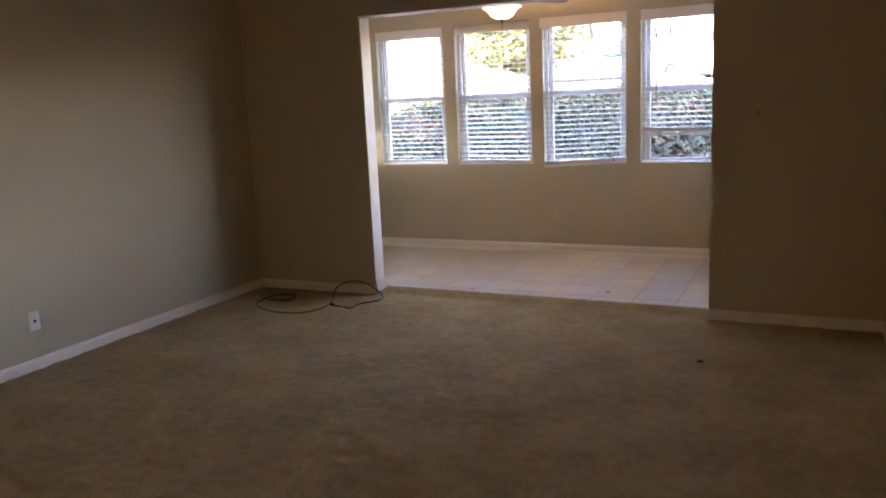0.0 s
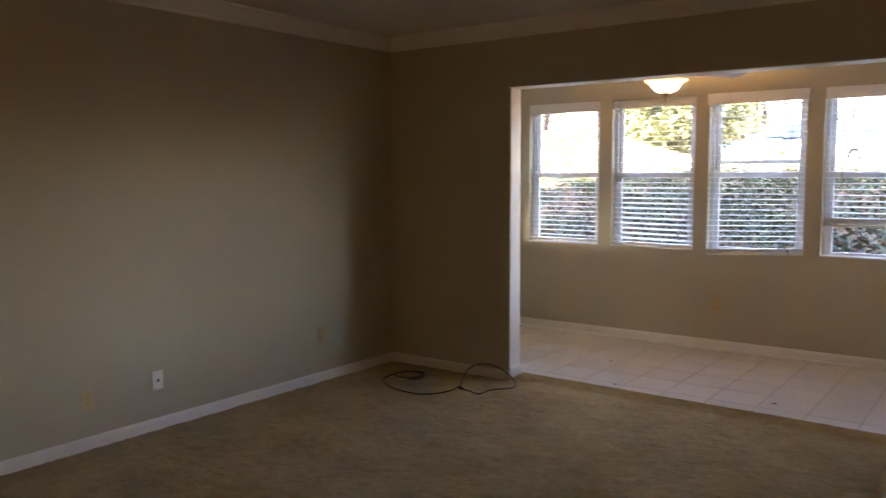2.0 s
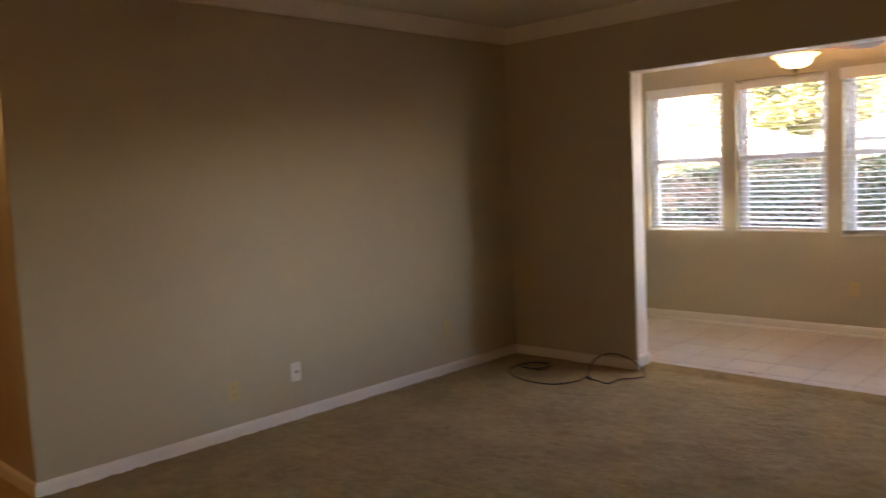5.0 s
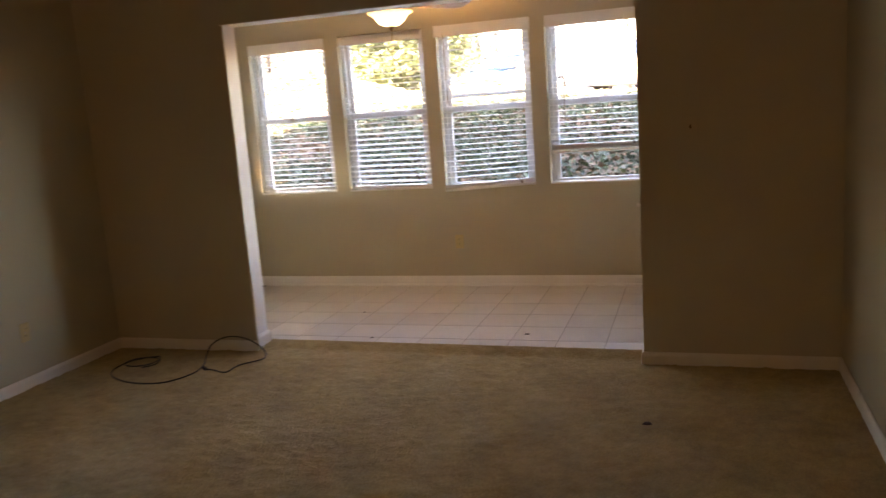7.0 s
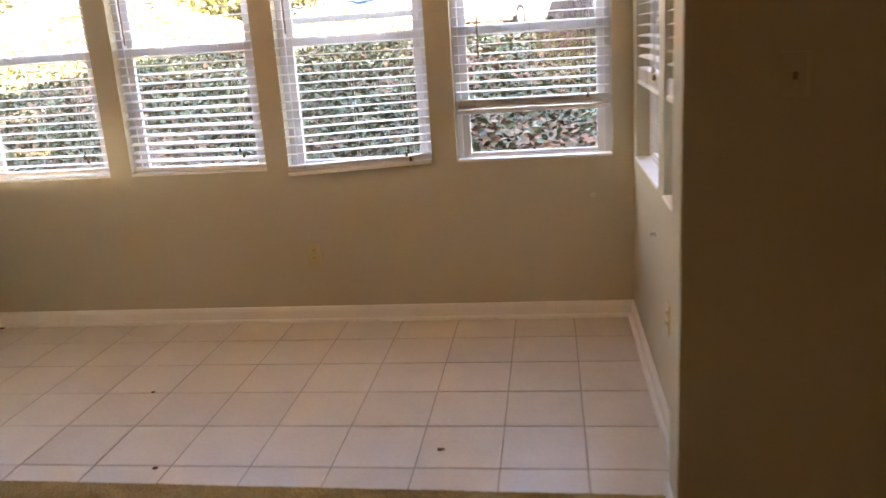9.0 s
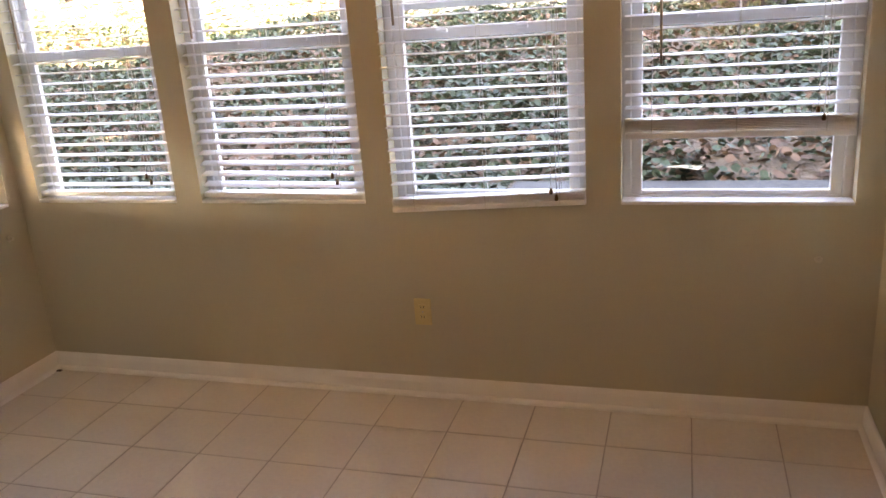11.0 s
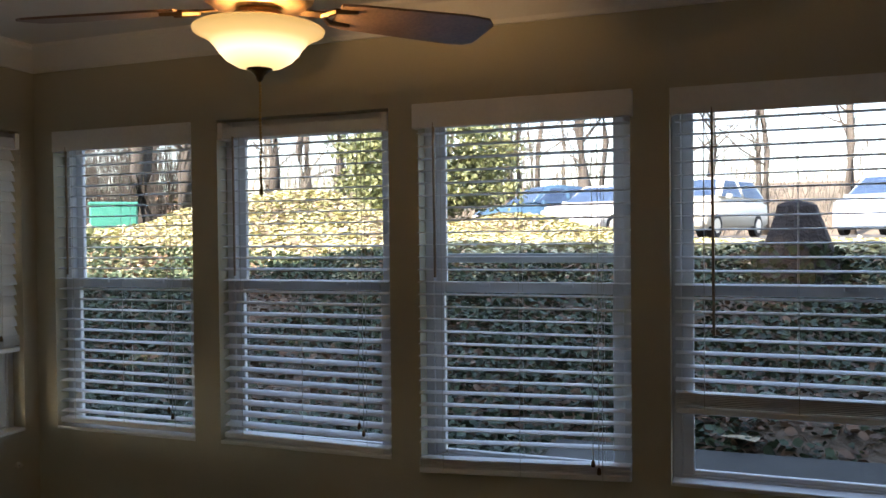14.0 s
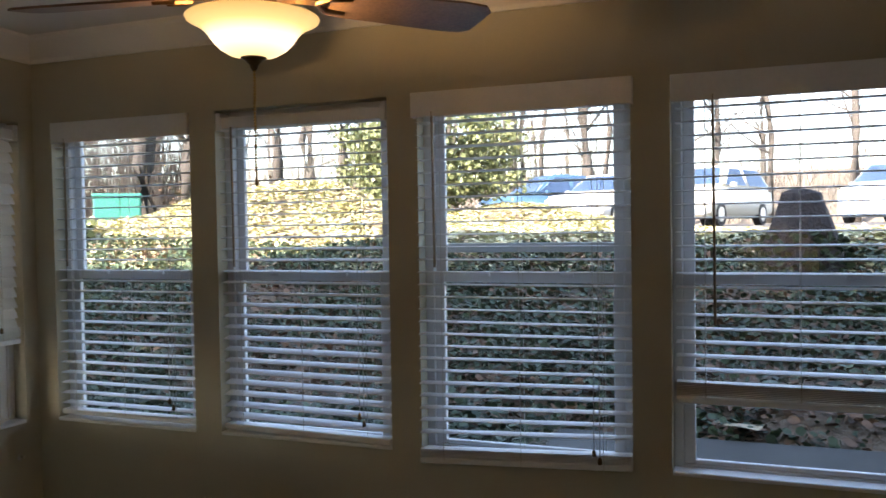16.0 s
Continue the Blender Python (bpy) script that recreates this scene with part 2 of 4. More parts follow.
def tube(bm, pts, radii, n=8):
    pts = [Vector(p) for p in pts]
    rings = []
    for i, p in enumerate(pts):
        d = pts[min(i + 1, len(pts) - 1)] - pts[max(i - 1, 0)]
        q = d.to_track_quat("Z", "Y")
        rings.append([bm.verts.new(p + q @ Vector((math.cos(2 * math.pi * k / n) * radii[i], math.sin(2 * math.pi * k / n) * radii[i], 0))) for k in range(n)])
    for r0, r1 in zip(rings, rings[1:]):
        for k in range(n):
            bm.faces.new((r0[k], r0[(k + 1) % n], r1[(k + 1) % n], r1[k]))
    bm.faces.new(list(reversed(rings[0])))
    bm.faces.new(rings[-1])
    return bm


def lathe(bm, prof, n=40, cap=True):
    rings = [[bm.verts.new((r * math.cos(2 * math.pi * k / n), r * math.sin(2 * math.pi * k / n), z)) for k in range(n)] for r, z in prof]
    for r0, r1 in zip(rings, rings[1:]):
        for k in range(n):
            bm.faces.new((r0[k], r0[(k + 1) % n], r1[(k + 1) % n], r1[k]))
    if cap:
        bm.faces.new(list(reversed(rings[0])))
        bm.faces.new(rings[-1])
    return bm


def run(bm, p0, p1, inward, prof, m0=0, m1=0):
    """A moulding from p0 to p1 on a wall; prof: (depth from wall, height); m0, m1: +1 inner mitre, -1 outer mitre, 0 square."""
    p0, p1, w = Vector((*p0, 0)), Vector((*p1, 0)), Vector((*inward, 0))
    d = (p1 - p0).normalized()
    A = [bm.verts.new(p0 + w * q + d * (q * m0) + Vector((0, 0, z))) for q, z in prof]
    B = [bm.verts.new(p1 + w * q - d * (q * m1) + Vector((0, 0, z))) for q, z in prof]
    n = len(prof)
    for i in range(n):
        bm.faces.new((A[i], A[(i + 1) % n], B[(i + 1) % n], B[i]))
    bm.faces.new(A)
    bm.faces.new(list(reversed(B)))
    bmesh.ops.recalc_face_normals(bm, faces=bm.faces)
    return bm


# ---- plan ----
XL, XR = -2.945, 1.69          # living room side walls
YO, YI = -0.79, -0.745         # start of the tiles, sun room face of the opening wall
OX0, OX1, OZ = -1.84, 0.675, 2.09
SL, SR, SY = -2.83, 0.735, 0.915   # sun room: side walls, window wall
CZ, SZ = 2.535, 2.49           # ceilings
HY = -4.58                    # the hall's near wall
BACK = -9.0
SILL, HEAD = 0.83, 2.125
WIN = [(-2.725, -2.0), (-1.877, -1.128), (-1.01, -0.257), (-0.132, 0.637)]
RWIN = [(0.0, 0.78), (-0.635, -0.14)]
LWIN = [(0.08, 0.84)]
T = 0.14


def face(x):
    """The living room face of the opening wall, which runs slightly askew."""
    return -0.88 - 0.012 * max(0.0, x - OX0)


def skew_box(bm, x0, x1, y1, z0, z1):
    lo = [bm.verts.new(p) for p in ((x0, face(x0), z0), (x1, face(x1), z0), (x1, y1, z0), (x0, y1, z0))]
    hi = [bm.verts.new((v.co.x, v.co.y, z1)) for v in lo]
    bm.faces.new(lo[::-1])
    bm.faces.new(hi)
    for i in range(4):
        bm.faces.new((lo[i], lo[(i + 1) % 4], hi[(i + 1) % 4], hi[i]))
    return bm


def structure(name, bm, material, label, category, smooth=False):
    return tagged(part(name, bm, material, None, label, smooth), category=category, kind="structure")


def wall_with_windows(bm, a0, a1, wins, put, z1):
    """Boxes round the openings; put(a0, a1, z0, z1) adds one piece."""
    put(a0, a1, -0.1, SILL)
    put(a0, a1, HEAD, z1)
    edge = a0
    for w0, w1 in sorted(wins):
        put(edge, w0, SILL, HEAD)
        edge = w1
    put(edge, a1, SILL, HEAD)


bm = bmesh.new()
wall_with_windows(bm, SL - T, SR + T, WIN, lambda p, q, z0, z1: box(bm, p, q, SY, SY + T, z0, z1), 2.64)
structure("wall_north", bm, M_WALL, "greige painted wall with four white windows", "wall")
bm = bmesh.new()
wall_with_windows(bm, YI, SY, RWIN, lambda p, q, z0, z1: box(bm, SR, SR + T, p, q, z0, z1), 2.64)
structure("wall_sunroom_east", bm, M_WALL, "greige painted side wall with two windows", "wall")
bm = bmesh.new()
wall_with_windows(bm, YI, SY, LWIN, lambda p, q, z0, z1: box(bm, SL - T, SL, p, q, z0, z1), 2.64)
structure("wall_sunroom_west", bm, M_WALL, "greige painted side wall with two windows", "wall")
bm = bmesh.new()
skew_box(bm, XL - T, OX0, YI, -0.1, 2.64)
skew_box(bm, OX1, XR + T, YI, -0.1, 2.64)
skew_box(bm, OX0, OX1, YI, OZ, 2.64)
structure("wall_opening", bm, M_WALL, "greige painted wall with a wide opening to the sun room", "wall")
structure("wall_west", boxes((XL - T, XL, HY, face(XL), -0.1, 2.64), (XL - T, XL, -6.1, HY, 2.13, 2.64), (XL - T, XL, BACK, -6.1, -0.1, 2.64)), M_WALL,
          "long greige painted living room wall", "wall")
structure("wall_east", boxes((XR, XR + T, -5.0, face(XR), -0.1, 2.64), (XR + T, 2.9, -5.0, -4.86, -0.1, 2.64), (2.9, 3.04, BACK, -4.86, -0.1, 2.64)), M_WALL,
          "greige painted living room wall", "wall")
structure("wall_south", boxes((XL - T, 3.04, BACK - T, BACK, -0.1, 2.64)), M_WALL, "plain greige wall closing the room", "wall")
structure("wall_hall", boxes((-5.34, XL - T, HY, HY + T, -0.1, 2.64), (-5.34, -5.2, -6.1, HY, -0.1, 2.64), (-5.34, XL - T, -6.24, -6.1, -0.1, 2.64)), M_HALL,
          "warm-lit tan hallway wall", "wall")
structure("ceiling_living", boxes((XL, 2.9, BACK, -0.82, CZ, 2.62)), M_CEIL, "white textured ceiling", "ceiling")
structure("ceiling_sunroom", boxes((SL, SR, YI, SY, SZ, 2.64)), M_CEIL, "white painted sun room ceiling", "ceiling")
structure("ceiling_hall", boxes((-5.2, XL - T, -6.1, HY, 2.4, 2.64)), M_CEIL, "white hallway ceiling", "ceiling")
# Unseen blocks, sized so that their shadow ends partway up the bank.
structure("upper_shade_block", boxes((-7.9, 9.0, -9.5, SY + T, 2.64, 8.1), (-14.0, -7.9, -9.5, SY + T, 2.64, 4.8)), M_BRICK, "unseen upper storey block shaped to shade the bank", "building")
# Unseen block, added to cut the daylight through the east windows.
structure("lower_shade_block", boxes((3.06, 9.0, -9.5, SY + T, 0.0, 2.638)), M_BRICK, "unseen lower block added to cut light from the east", "building")
structure("floor_hall", boxes((-5.2, XL, -6.1, HY, -0.1, -0.027)), M_CARPET, "tan carpet in the hallway", "floor")

# lining of the opening: its white paints in window light, left and top
bm = boxes((OX0, OX0 + 0.006, face(OX0) + 0.003, YI + 0.002, 0, OZ - 0.006), (OX0, OX1, face(OX1) + 0.003, YI + 0.002, OZ - 0.006, OZ))
structure("lit_opening_jamb", bm, M_TRIM, "lining of the wide opening, white to imitate window light", "trim")

# mouldings
BASE = [(0, 0), (0.014, 0), (0.014, 0.062), (0.009, 0.078), (0.004, 0.084), (0, 0.084)]


def baseboard(p0, p1, inward, m0=0, m1=0, low=0.0):
    structure("baseboard", run(bmesh.new(), p0, p1, inward, [(q, z * (0.86 if low else 1) - low) for q, z in BASE], m0, m1), M_TRIM, "white painted wooden baseboard", "baseboard")


baseboard((XL, HY), (XL, face(XL)), (1, 0), -1, 1, low=0.027)
baseboard((XL, face(XL)), (OX0, face(OX0)), (0, -1), 1, -1, low=0.027)
baseboard((OX1, face(OX1)), (XR, face(XR)), (0, -1), -1, 1, low=0.027)
baseboard((XR, face(XR)), (XR, -5.0), (-1, 0), 1, 0, low=0.027)
baseboard((XL, HY), (-5.2, HY), (0, -1), -1, 1, low=0.027)
baseboard((-5.2, HY), (-5.2, -6.1), (1, 0), 1, 0, low=0.027)
baseboard((SL, SY), (SR, SY), (0, -1), 1, 1)
baseboard((SL, YI), (SL, SY), (1, 0), 1, 1)
baseboard((SR, SY), (SR, YI), (-1, 0), 1, 0)
baseboard((SL, YI), (OX0, YI), (0, 1), 1, -1)
baseboard((OX0 + 0.006, face(OX0)), (OX0 + 0.006, YI), (1, 0), -1, -1)
baseboard((OX1, face(OX1)), (OX1, YI), (-1, 0), -1, -1, low=0.027)


SHOE = [(0.0145, 0), (0.031, 0), (0.030, 0.007), (0.026, 0.013), (0.020, 0.017), (0.0145, 0.018)]
for p0, p1, inward in (((SL, SY), (SR, SY), (0, -1)), ((SL, YI), (SL, SY), (1, 0)), ((SR, SY), (SR, YI), (-1, 0))):
    structure("shoe_moulding", run(bmesh.new(), p0, p1, inward, SHOE, 1, 1), M_TRIM, "white quarter-round at the foot of the baseboard", "trim")


def crown_profile(z):
    return [(0, z), (0.085, z), (0.085, z - 0.014), (0.072, z - 0.022), (0.055, z - 0.045), (0.03, z - 0.075), (0.018, z - 0.088), (0.016, z - 0.104), (0, z - 0.104)]


def crown(p0, p1, inward, z, m0=1, m1=1):
    structure("crown_moulding", run(bmesh.new(), p0, p1, inward, crown_profile(z), m0, m1), M_TRIM, "white painted crown moulding", "moulding")


crown((XL, BACK), (XL, face(XL)), (1, 0), CZ)
crown((XL, face(XL)), (OX0, face(OX0)), (0, -1), CZ, 1, 0)
crown((OX0, face(OX0)), (OX1, face(OX1)), (0, -1), CZ, 0, 0)
crown((OX1, face(OX1)), (XR, face(XR)), (0, -1), CZ, 0, 1)
crown((XR, face(XR)), (XR, -5.0), (-1, 0), CZ, 1, -1)
crown((SL, SY), (SR, SY), (0, -1), SZ)
crown((SL, YI), (SL, SY), (1, 0), SZ)
crown((SR, SY), (SR, YI), (-1, 0), SZ)
crown((SR, YI), (SL, YI), (0, 1), SZ)

# carpet: one soft uneven sheet
nx, ny = 240, 420
gx = np.linspace(XL, 2.9, nx)
gy = np.linspace(0, 1, ny)
rng = np.random.default_rng(3)
Z = rng.normal(0, 0.0028, (ny, nx))
big = rng.normal(0, 1, (ny // 3 + 2, nx // 3 + 2))
Z += np.kron(big, np.ones((3, 3)))[:ny, :nx] * 0.0012
X, Yg = np.meshgrid(gx, gy)
X = X + rng.normal(0, 0.005, X.shape)
X[:, 0], X[:, -1] = XL, 2.9
end = -0.716 - 0.02 * (X - OX0)
Yg = BACK + (end - BACK) * Yg
dist = end - Yg
idx = np.arange(nx * ny).reshape(ny, nx)
quads = np.stack([idx[:-1, :-1], idx[:-1, 1:], idx[1:, 1:], idx[1:, :-1]], -1).reshape(-1, 4)
carpet = raw("floor_living", np.stack([X, Yg, Z * np.clip(dist / 0.03, 0.3, 1) - 0.025 + 0.033 * np.clip(1 - dist / 0.10, 0, 1)], -1).reshape(-1, 3).tolist(), quads.tolist(), M_CARPET, None, True)
tagged(carpet, "worn tan cut-pile carpet with faint traffic marks", "floor", kind="structure")
structure("subfloor", boxes((XL - T, 3.04, BACK - T, YO, -0.1, -0.05), (SL - T, SR + T, YO + 0.002, SY + T, -0.1, -0.051)), M_CONC, "concrete slab under the floor", "floor")


# ---- windows and blinds ----
def window(name, w, m, category="window", screen=False):
    """A white double-hung vinyl window w wide, its inner wall face at y = 0, outward along +y, sill at z = 0."""
    h = HEAD - SILL
    win = empty(name, m)
    y0, y1 = 0.062, 0.118
    f = 0.032
    part("window_frame", boxes((0, f, y0, y1, 0, h), (w - f, w, y0, y1, 0, h), (f, w - f, y0, y1, h - f, h), (f, w - f, y0, y1, 0, 0.02), bevel=0.003), M_VINYL, win)
    part("window_sill", boxes((0.002, w - 0.002, -0.006, y0, 0.0, 0.014), bevel=0.003), M_TRIM, win)
    zm = 0.636
    s = 0.038
    lo = part("lower_sash", boxes((f, f + s, 0.07, 0.092, 0.02, zm + s / 2), (w - f - s, w - f, 0.07, 0.092, 0.02, zm + s / 2), (f + s, w - f - s, 0.07, 0.092, 0.02, 0.037),
                                  (f + s, w - f - s, 0.068, 0.092, zm - s / 2, zm + s / 2), bevel=0.003), M_VINYL, win)
    up = part("upper_sash", boxes((f, f + s, 0.094, 0.114, zm - s / 2, h - f), (w - f - s, w - f, 0.094, 0.114, zm - s / 2, h - f), (f + s, w - f - s, 0.094, 0.114, h - f - s, h - f),
                                  (f + s, w - f - s, 0.094, 0.114, zm - s / 2, zm + s / 2 - 0.004), bevel=0.003), M_VINYL, win)
    for sash, yy, za, zb in ((lo, 0.081, 0.037, zm - s / 2), (up, 0.104, zm + s / 2 - 0.004, h - f - s)):
        p = part("pane", boxes((f + s - 0.004, w - f - s + 0.004, yy - 0.002, yy + 0.002, za - 0.004, zb + 0.004)), M_GLASS, sash)
        p.visible_shadow = False
    for fx in (0.3, 0.7):
        part("sash_lock", boxes((w * fx - 0.022, w * fx + 0.022, 0.056, 0.068, zm + 0.002, zm + 0.016), bevel=0.003), M_VINYL, lo)
    if screen:
        part("screen_rail", boxes((0.012, w - 0.012, 0.119, 0.131, zm + 0.088, zm + 0.122), bevel=0.002), M_VINYL, win, "white rail of an outer half screen")
    return tagged(win, "white vinyl double-hung window with an outer half screen" if screen else "white vinyl double-hung window with two panes", category, kind="structure")


def slat_mesh(w):
    bm = bmesh.new()
    prof = [(-0.025, -0.0014), (-0.012, 0.0007), (0.0, 0.0014), (0.012, 0.0007), (0.025, -0.0014)]
    rows = []
    for t in (0.0, 0.0021):
        rows.append([[bm.verts.new((x, y, z + t)) for y, z in prof] for x in (0.0, w)])
    for k, r in enumerate(rows):
        for i in range(4):
            q = (r[0][i], r[1][i], r[1][i + 1], r[0][i + 1])
            bm.faces.new(q if k else q[::-1])
    for i in (0, 4):
        bm.faces.new((rows[0][0][i], rows[0][1][i], rows[1][1][i], rows[1][0][i]))
    for x in (0, 1):
        for i in range(4):
            bm.faces.new((rows[0][x][i], rows[0][x][i + 1], rows[1][x][i + 1], rows[1][x][i]))
    bmesh.ops.recalc_face_normals(bm, faces=bm.faces)
    me = bpy.data.meshes.new("slat")
    bm.to_mesh(me)
    bm.free()
    me.materials.append(M_SLAT)
    return me


def blind(w, m, drop, tilt=0.0, valance=True, stack=0, lean=0.0, label="", wand=True, fan=0.0, wx=0.10, wl=0.62):
    """A two-inch slatted blind, hung at z = 0 and falling to -drop; tilt of the slats in degrees; lean: how much lower the left end of the bottom rail hangs."""
    b = empty("window_blind", m)
    me = slat_mesh(w - 0.016)
    step = 0.0445
    part("headrail", boxes((0.004, w - 0.004, -0.024, 0.026, -0.075, -0.03), bevel=0.003), M_VINYL, b)
    if valance:
        part("valance", boxes((-0.004, w + 0.004, -0.040, -0.028, -0.088, 0.0), (-0.004, 0.002, -0.028, 0.02, -0.088, 0.0), (w - 0.002, w + 0.004, -0.028, 0.02, -0.088, 0.0), bevel=0.002), M_SLAT, b)
    else:
        for x in (0.0, w - 0.022):
            part("bracket", boxes((x, x + 0.022, -0.034, 0.026, -0.08, -0.012), bevel=0.002), M_VINYL, b)
    z = -0.105
    low = -drop + 0.03 + stack * 0.0055
    zs = []
    while z > low + 0.012:
        zs.append(z)
        z -= step
    rnd = random.Random(int(w * 1000 + drop * 777))
    for i, zz in enumerate(zs):
        turn = tilt + fan * i / len(zs) + rnd.uniform(-2.2, 2.2)
        frac = max(0.0, (i - len(zs) * 0.6) / (len(zs) * 0.4))
        o = same_mesh("slat", me, b, (0.008, rnd.uniform(-0.001, 0.001), zz), (radians(turn), -lean * frac / w, 0))
    for k in range(stack):
        same_mesh("slat", me, b, (0.008, rnd.uniform(-0.002, 0.002), -drop + 0.03 + k * 0.0055), (0, -lean / w, 0))
    r = part("bottom_rail", boxes((0.006, w - 0.006, -0.026, 0.026, -0.011, 0.011), bevel=0.004), M_SLAT, b)
    r.location, r.rotation_euler = (0, 0, -drop + 0.012), (0, -lean / w, 0)
    for fx in (0.13, 0.5, 0.87):
        bm = bmesh.new()
        for yy in (-0.0275, 0.0275):
            cyl(bm, (w * fx, yy, -0.07), (w * fx, yy, -drop + 0.02), 0.0011, n=5)
        part("ladder_cord", bm, M_CORD, b)
    bm = cyl(bmesh.new(), (w * 0.83, -0.03, -0.07), (w * 0.83, -0.032, -drop + 0.10), 0.0014, n=5)
    cyl(bm, (w * 0.855, -0.03, -0.07), (w * 0.855, -0.032, -drop + 0.075), 0.0014, n=5)
    cord = part("lift_cord", bm, M_CORD, b)
    for fx, dz in ((0.83, 0.10), (0.855, 0.075)):
        bm = bmesh.new()
        lathe(bm, [(0.003, 0.024), (0.006, 0.018), (0.008, 0.004), (0.006, 0.0)], n=10)
        bmesh.ops.translate(bm, verts=bm.verts, vec=(w * fx, -0.032, -drop + dz - 0.02))
        part("tassel", bm, M_BRONZE, cord, "small brown cord tassel", True)
    if wand:
        part("tilt_wand", cyl(bmesh.new(), (w * wx, -0.036, -0.07), (w * wx + 0.004, -0.04, -wl), 0.0048, n=6), M_WAND, b)
    return tagged(b, label or "white two-inch slatted blind hanging open in a window", "blind", "sun room blinds")


H = HEAD - SILL
for i, (a0, a1) in enumerate(WIN):
    window("window_%d" % (i + 1), a1 - a0, pose(a0, SY, SILL), screen=i == 2)
for i, (a0, a1) in enumerate(RWIN):
    window("window_%d" % (i + 5), a1 - a0, pose(SR, a1, SILL, 0, 0, -90))
for i, (a0, a1) in enumerate(LWIN):
    window("window_%d" % (i + 7), a1 - a0, pose(SL, a0, SILL, 0, 0, 90))


def in_wall(i, dy=0.03, dz=0.0):
    return pose(WIN[i][0] + 0.006, SY + dy, HEAD + dz)


blind(WIN[0][1] - WIN[0][0] - 0.012, in_wall(0), 1.268, tilt=-1, fan=5, label="white slatted blind lowered to the sill, slats open")
blind(WIN[1][1] - WIN[1][0] - 0.012, in_wall(1), 1.272, lean=-0.01, tilt=0, valance=False, fan=15, label="white slatted blind with bare headrail and no valance")
blind(WIN[2][1] - WIN[2][0] + 0.012, pose(WIN[2][0] - 0.006, SY + 0.002, HEAD + 0.002), 1.33, tilt=-3, fan=6, stack=5, lean=0.036, label="white slatted blind hanging slightly crooked below the sill")
blind(WIN[3][1] - WIN[3][0] - 0.012, in_wall(3), 1.06, tilt=-1, fan=7, stack=8, wx=0.165, wl=0.80, label="white slatted blind half raised, showing bare glass below")
blind(RWIN[0][1] - RWIN[0][0] - 0.012, pose(SR + 0.03, RWIN[0][1] - 0.006, HEAD, 0, 0, -90), 0.945, tilt=5, stack=9, wand=False, fan=3, label="white slatted blind raised above a bare lower pane")
blind(RWIN[1][1] - RWIN[1][0] - 0.012, pose(SR + 0.03, RWIN[1][1] - 0.006, HEAD, 0, 0, -90), 0.945, tilt=5, stack=9, wand=False, fan=3, label="white slatted blind raised above a bare lower pane")
for a0, a1 in LWIN:
    blind(a1 - a0 - 0.012, pose(SL - 0.03, a0 + 0.006, HEAD, 0, 0, 90), 0.95, tilt=62, stack=8, wand=False, valance=False, label="white slatted blind with its slats turned shut")


# ---- ceiling fan ----
FAN = (-0.985, -0.149)
fan = empty("ceiling_fan", pose(FAN[0], FAN[1], 0))
part("canopy", lathe(bmesh.new(), [(0.03, 2.405), (0.055, 2.412), (0.07, 2.435), (0.076, SZ - 0.002), (0.0761, SZ)], 32), M_BRONZE, fan, "bronze ceiling canopy", True)
part("downrod", cyl(bmesh.new(), (0, 0, 2.28), (0, 0, 2.41), 0.014, n=14), M_BRONZE, fan, "short bronze downrod", True)
part("motor_housing", lathe(bmesh.new(), [(0.05, 2.188), (0.105, 2.193), (0.128, 2.212), (0.13, 2.25), (0.10, 2.28), (0.05, 2.296)], 36), M_BRONZE, fan, "bronze motor housing", True)
part("light_fitter", lathe(bmesh.new(), [(0.02, 2.14), (0.05, 2.162), (0.062, 2.176), (0.05, 2.189)], 32), M_BRONZE, fan, "", True)
for k in range(5):
    ang = 190 + 72 * k
    bm = bmesh.new()
    n = 10
    outline = [(0.19, 0.055), (0.24, 0.064), (0.52, 0.080), (0.575, 0.076), (0.60, 0.058), (0.61, -0.046), (0.585, -0.074), (0.52, -0.080), (0.24, -0.064), (0.19, -0.055)]
    top = [bm.verts.new((x, y, 0.003)) for x, y in outline]
    bot = [bm.verts.new((x, y, -0.003)) for x, y in outline]
    bm.faces.new(top)
    bm.faces.new(bot[::-1])
    for i in range(n):
        bm.faces.new((top[i], bot[i], bot[(i + 1) % n], top[(i + 1) % n]))
    bmesh.ops.recalc_face_normals(bm, faces=bm.faces)
    bl = part("blade", bm, M_BLADE, fan)
    bl.matrix_basis = pose(0, 0, 2.198, 0, 0, ang) @ pose(0, 0, 0, -12, 0, 0)
    bm = boxes((0.10, 0.17, -0.014, 0.014, -0.005, 0.001), bevel=0.002)
    tube(bm, [(0.155, 0, -0.004), (0.18, 0.03, -0.0055), (0.235, 0.036, -0.0055)], [0.008, 0.008, 0.006], 6)
    tube(bm, [(0.155, 0, -0.004), (0.18, -0.03, -0.0055), (0.235, -0.036, -0.0055)], [0.008, 0.008, 0.006], 6)
    part("blade_arm", bm, M_BRONZE, bl, "bronze scrolled blade arm")
bowl = part("glass_bowl", lathe(bmesh.new(), [(0.004, 2.049), (0.03, 2.051), (0.056, 2.058), (0.078, 2.071), (0.093, 2.087), (0.104, 2.103), (0.119, 2.119), (0.138, 2.131), (0.152, 2.137),
                                              (0.154, 2.142), (0.151, 2.144), (0.149, 2.141), (0.136, 2.135)], 44, False), M_BOWL, fan, "glowing frosted glass bowl shade", True)
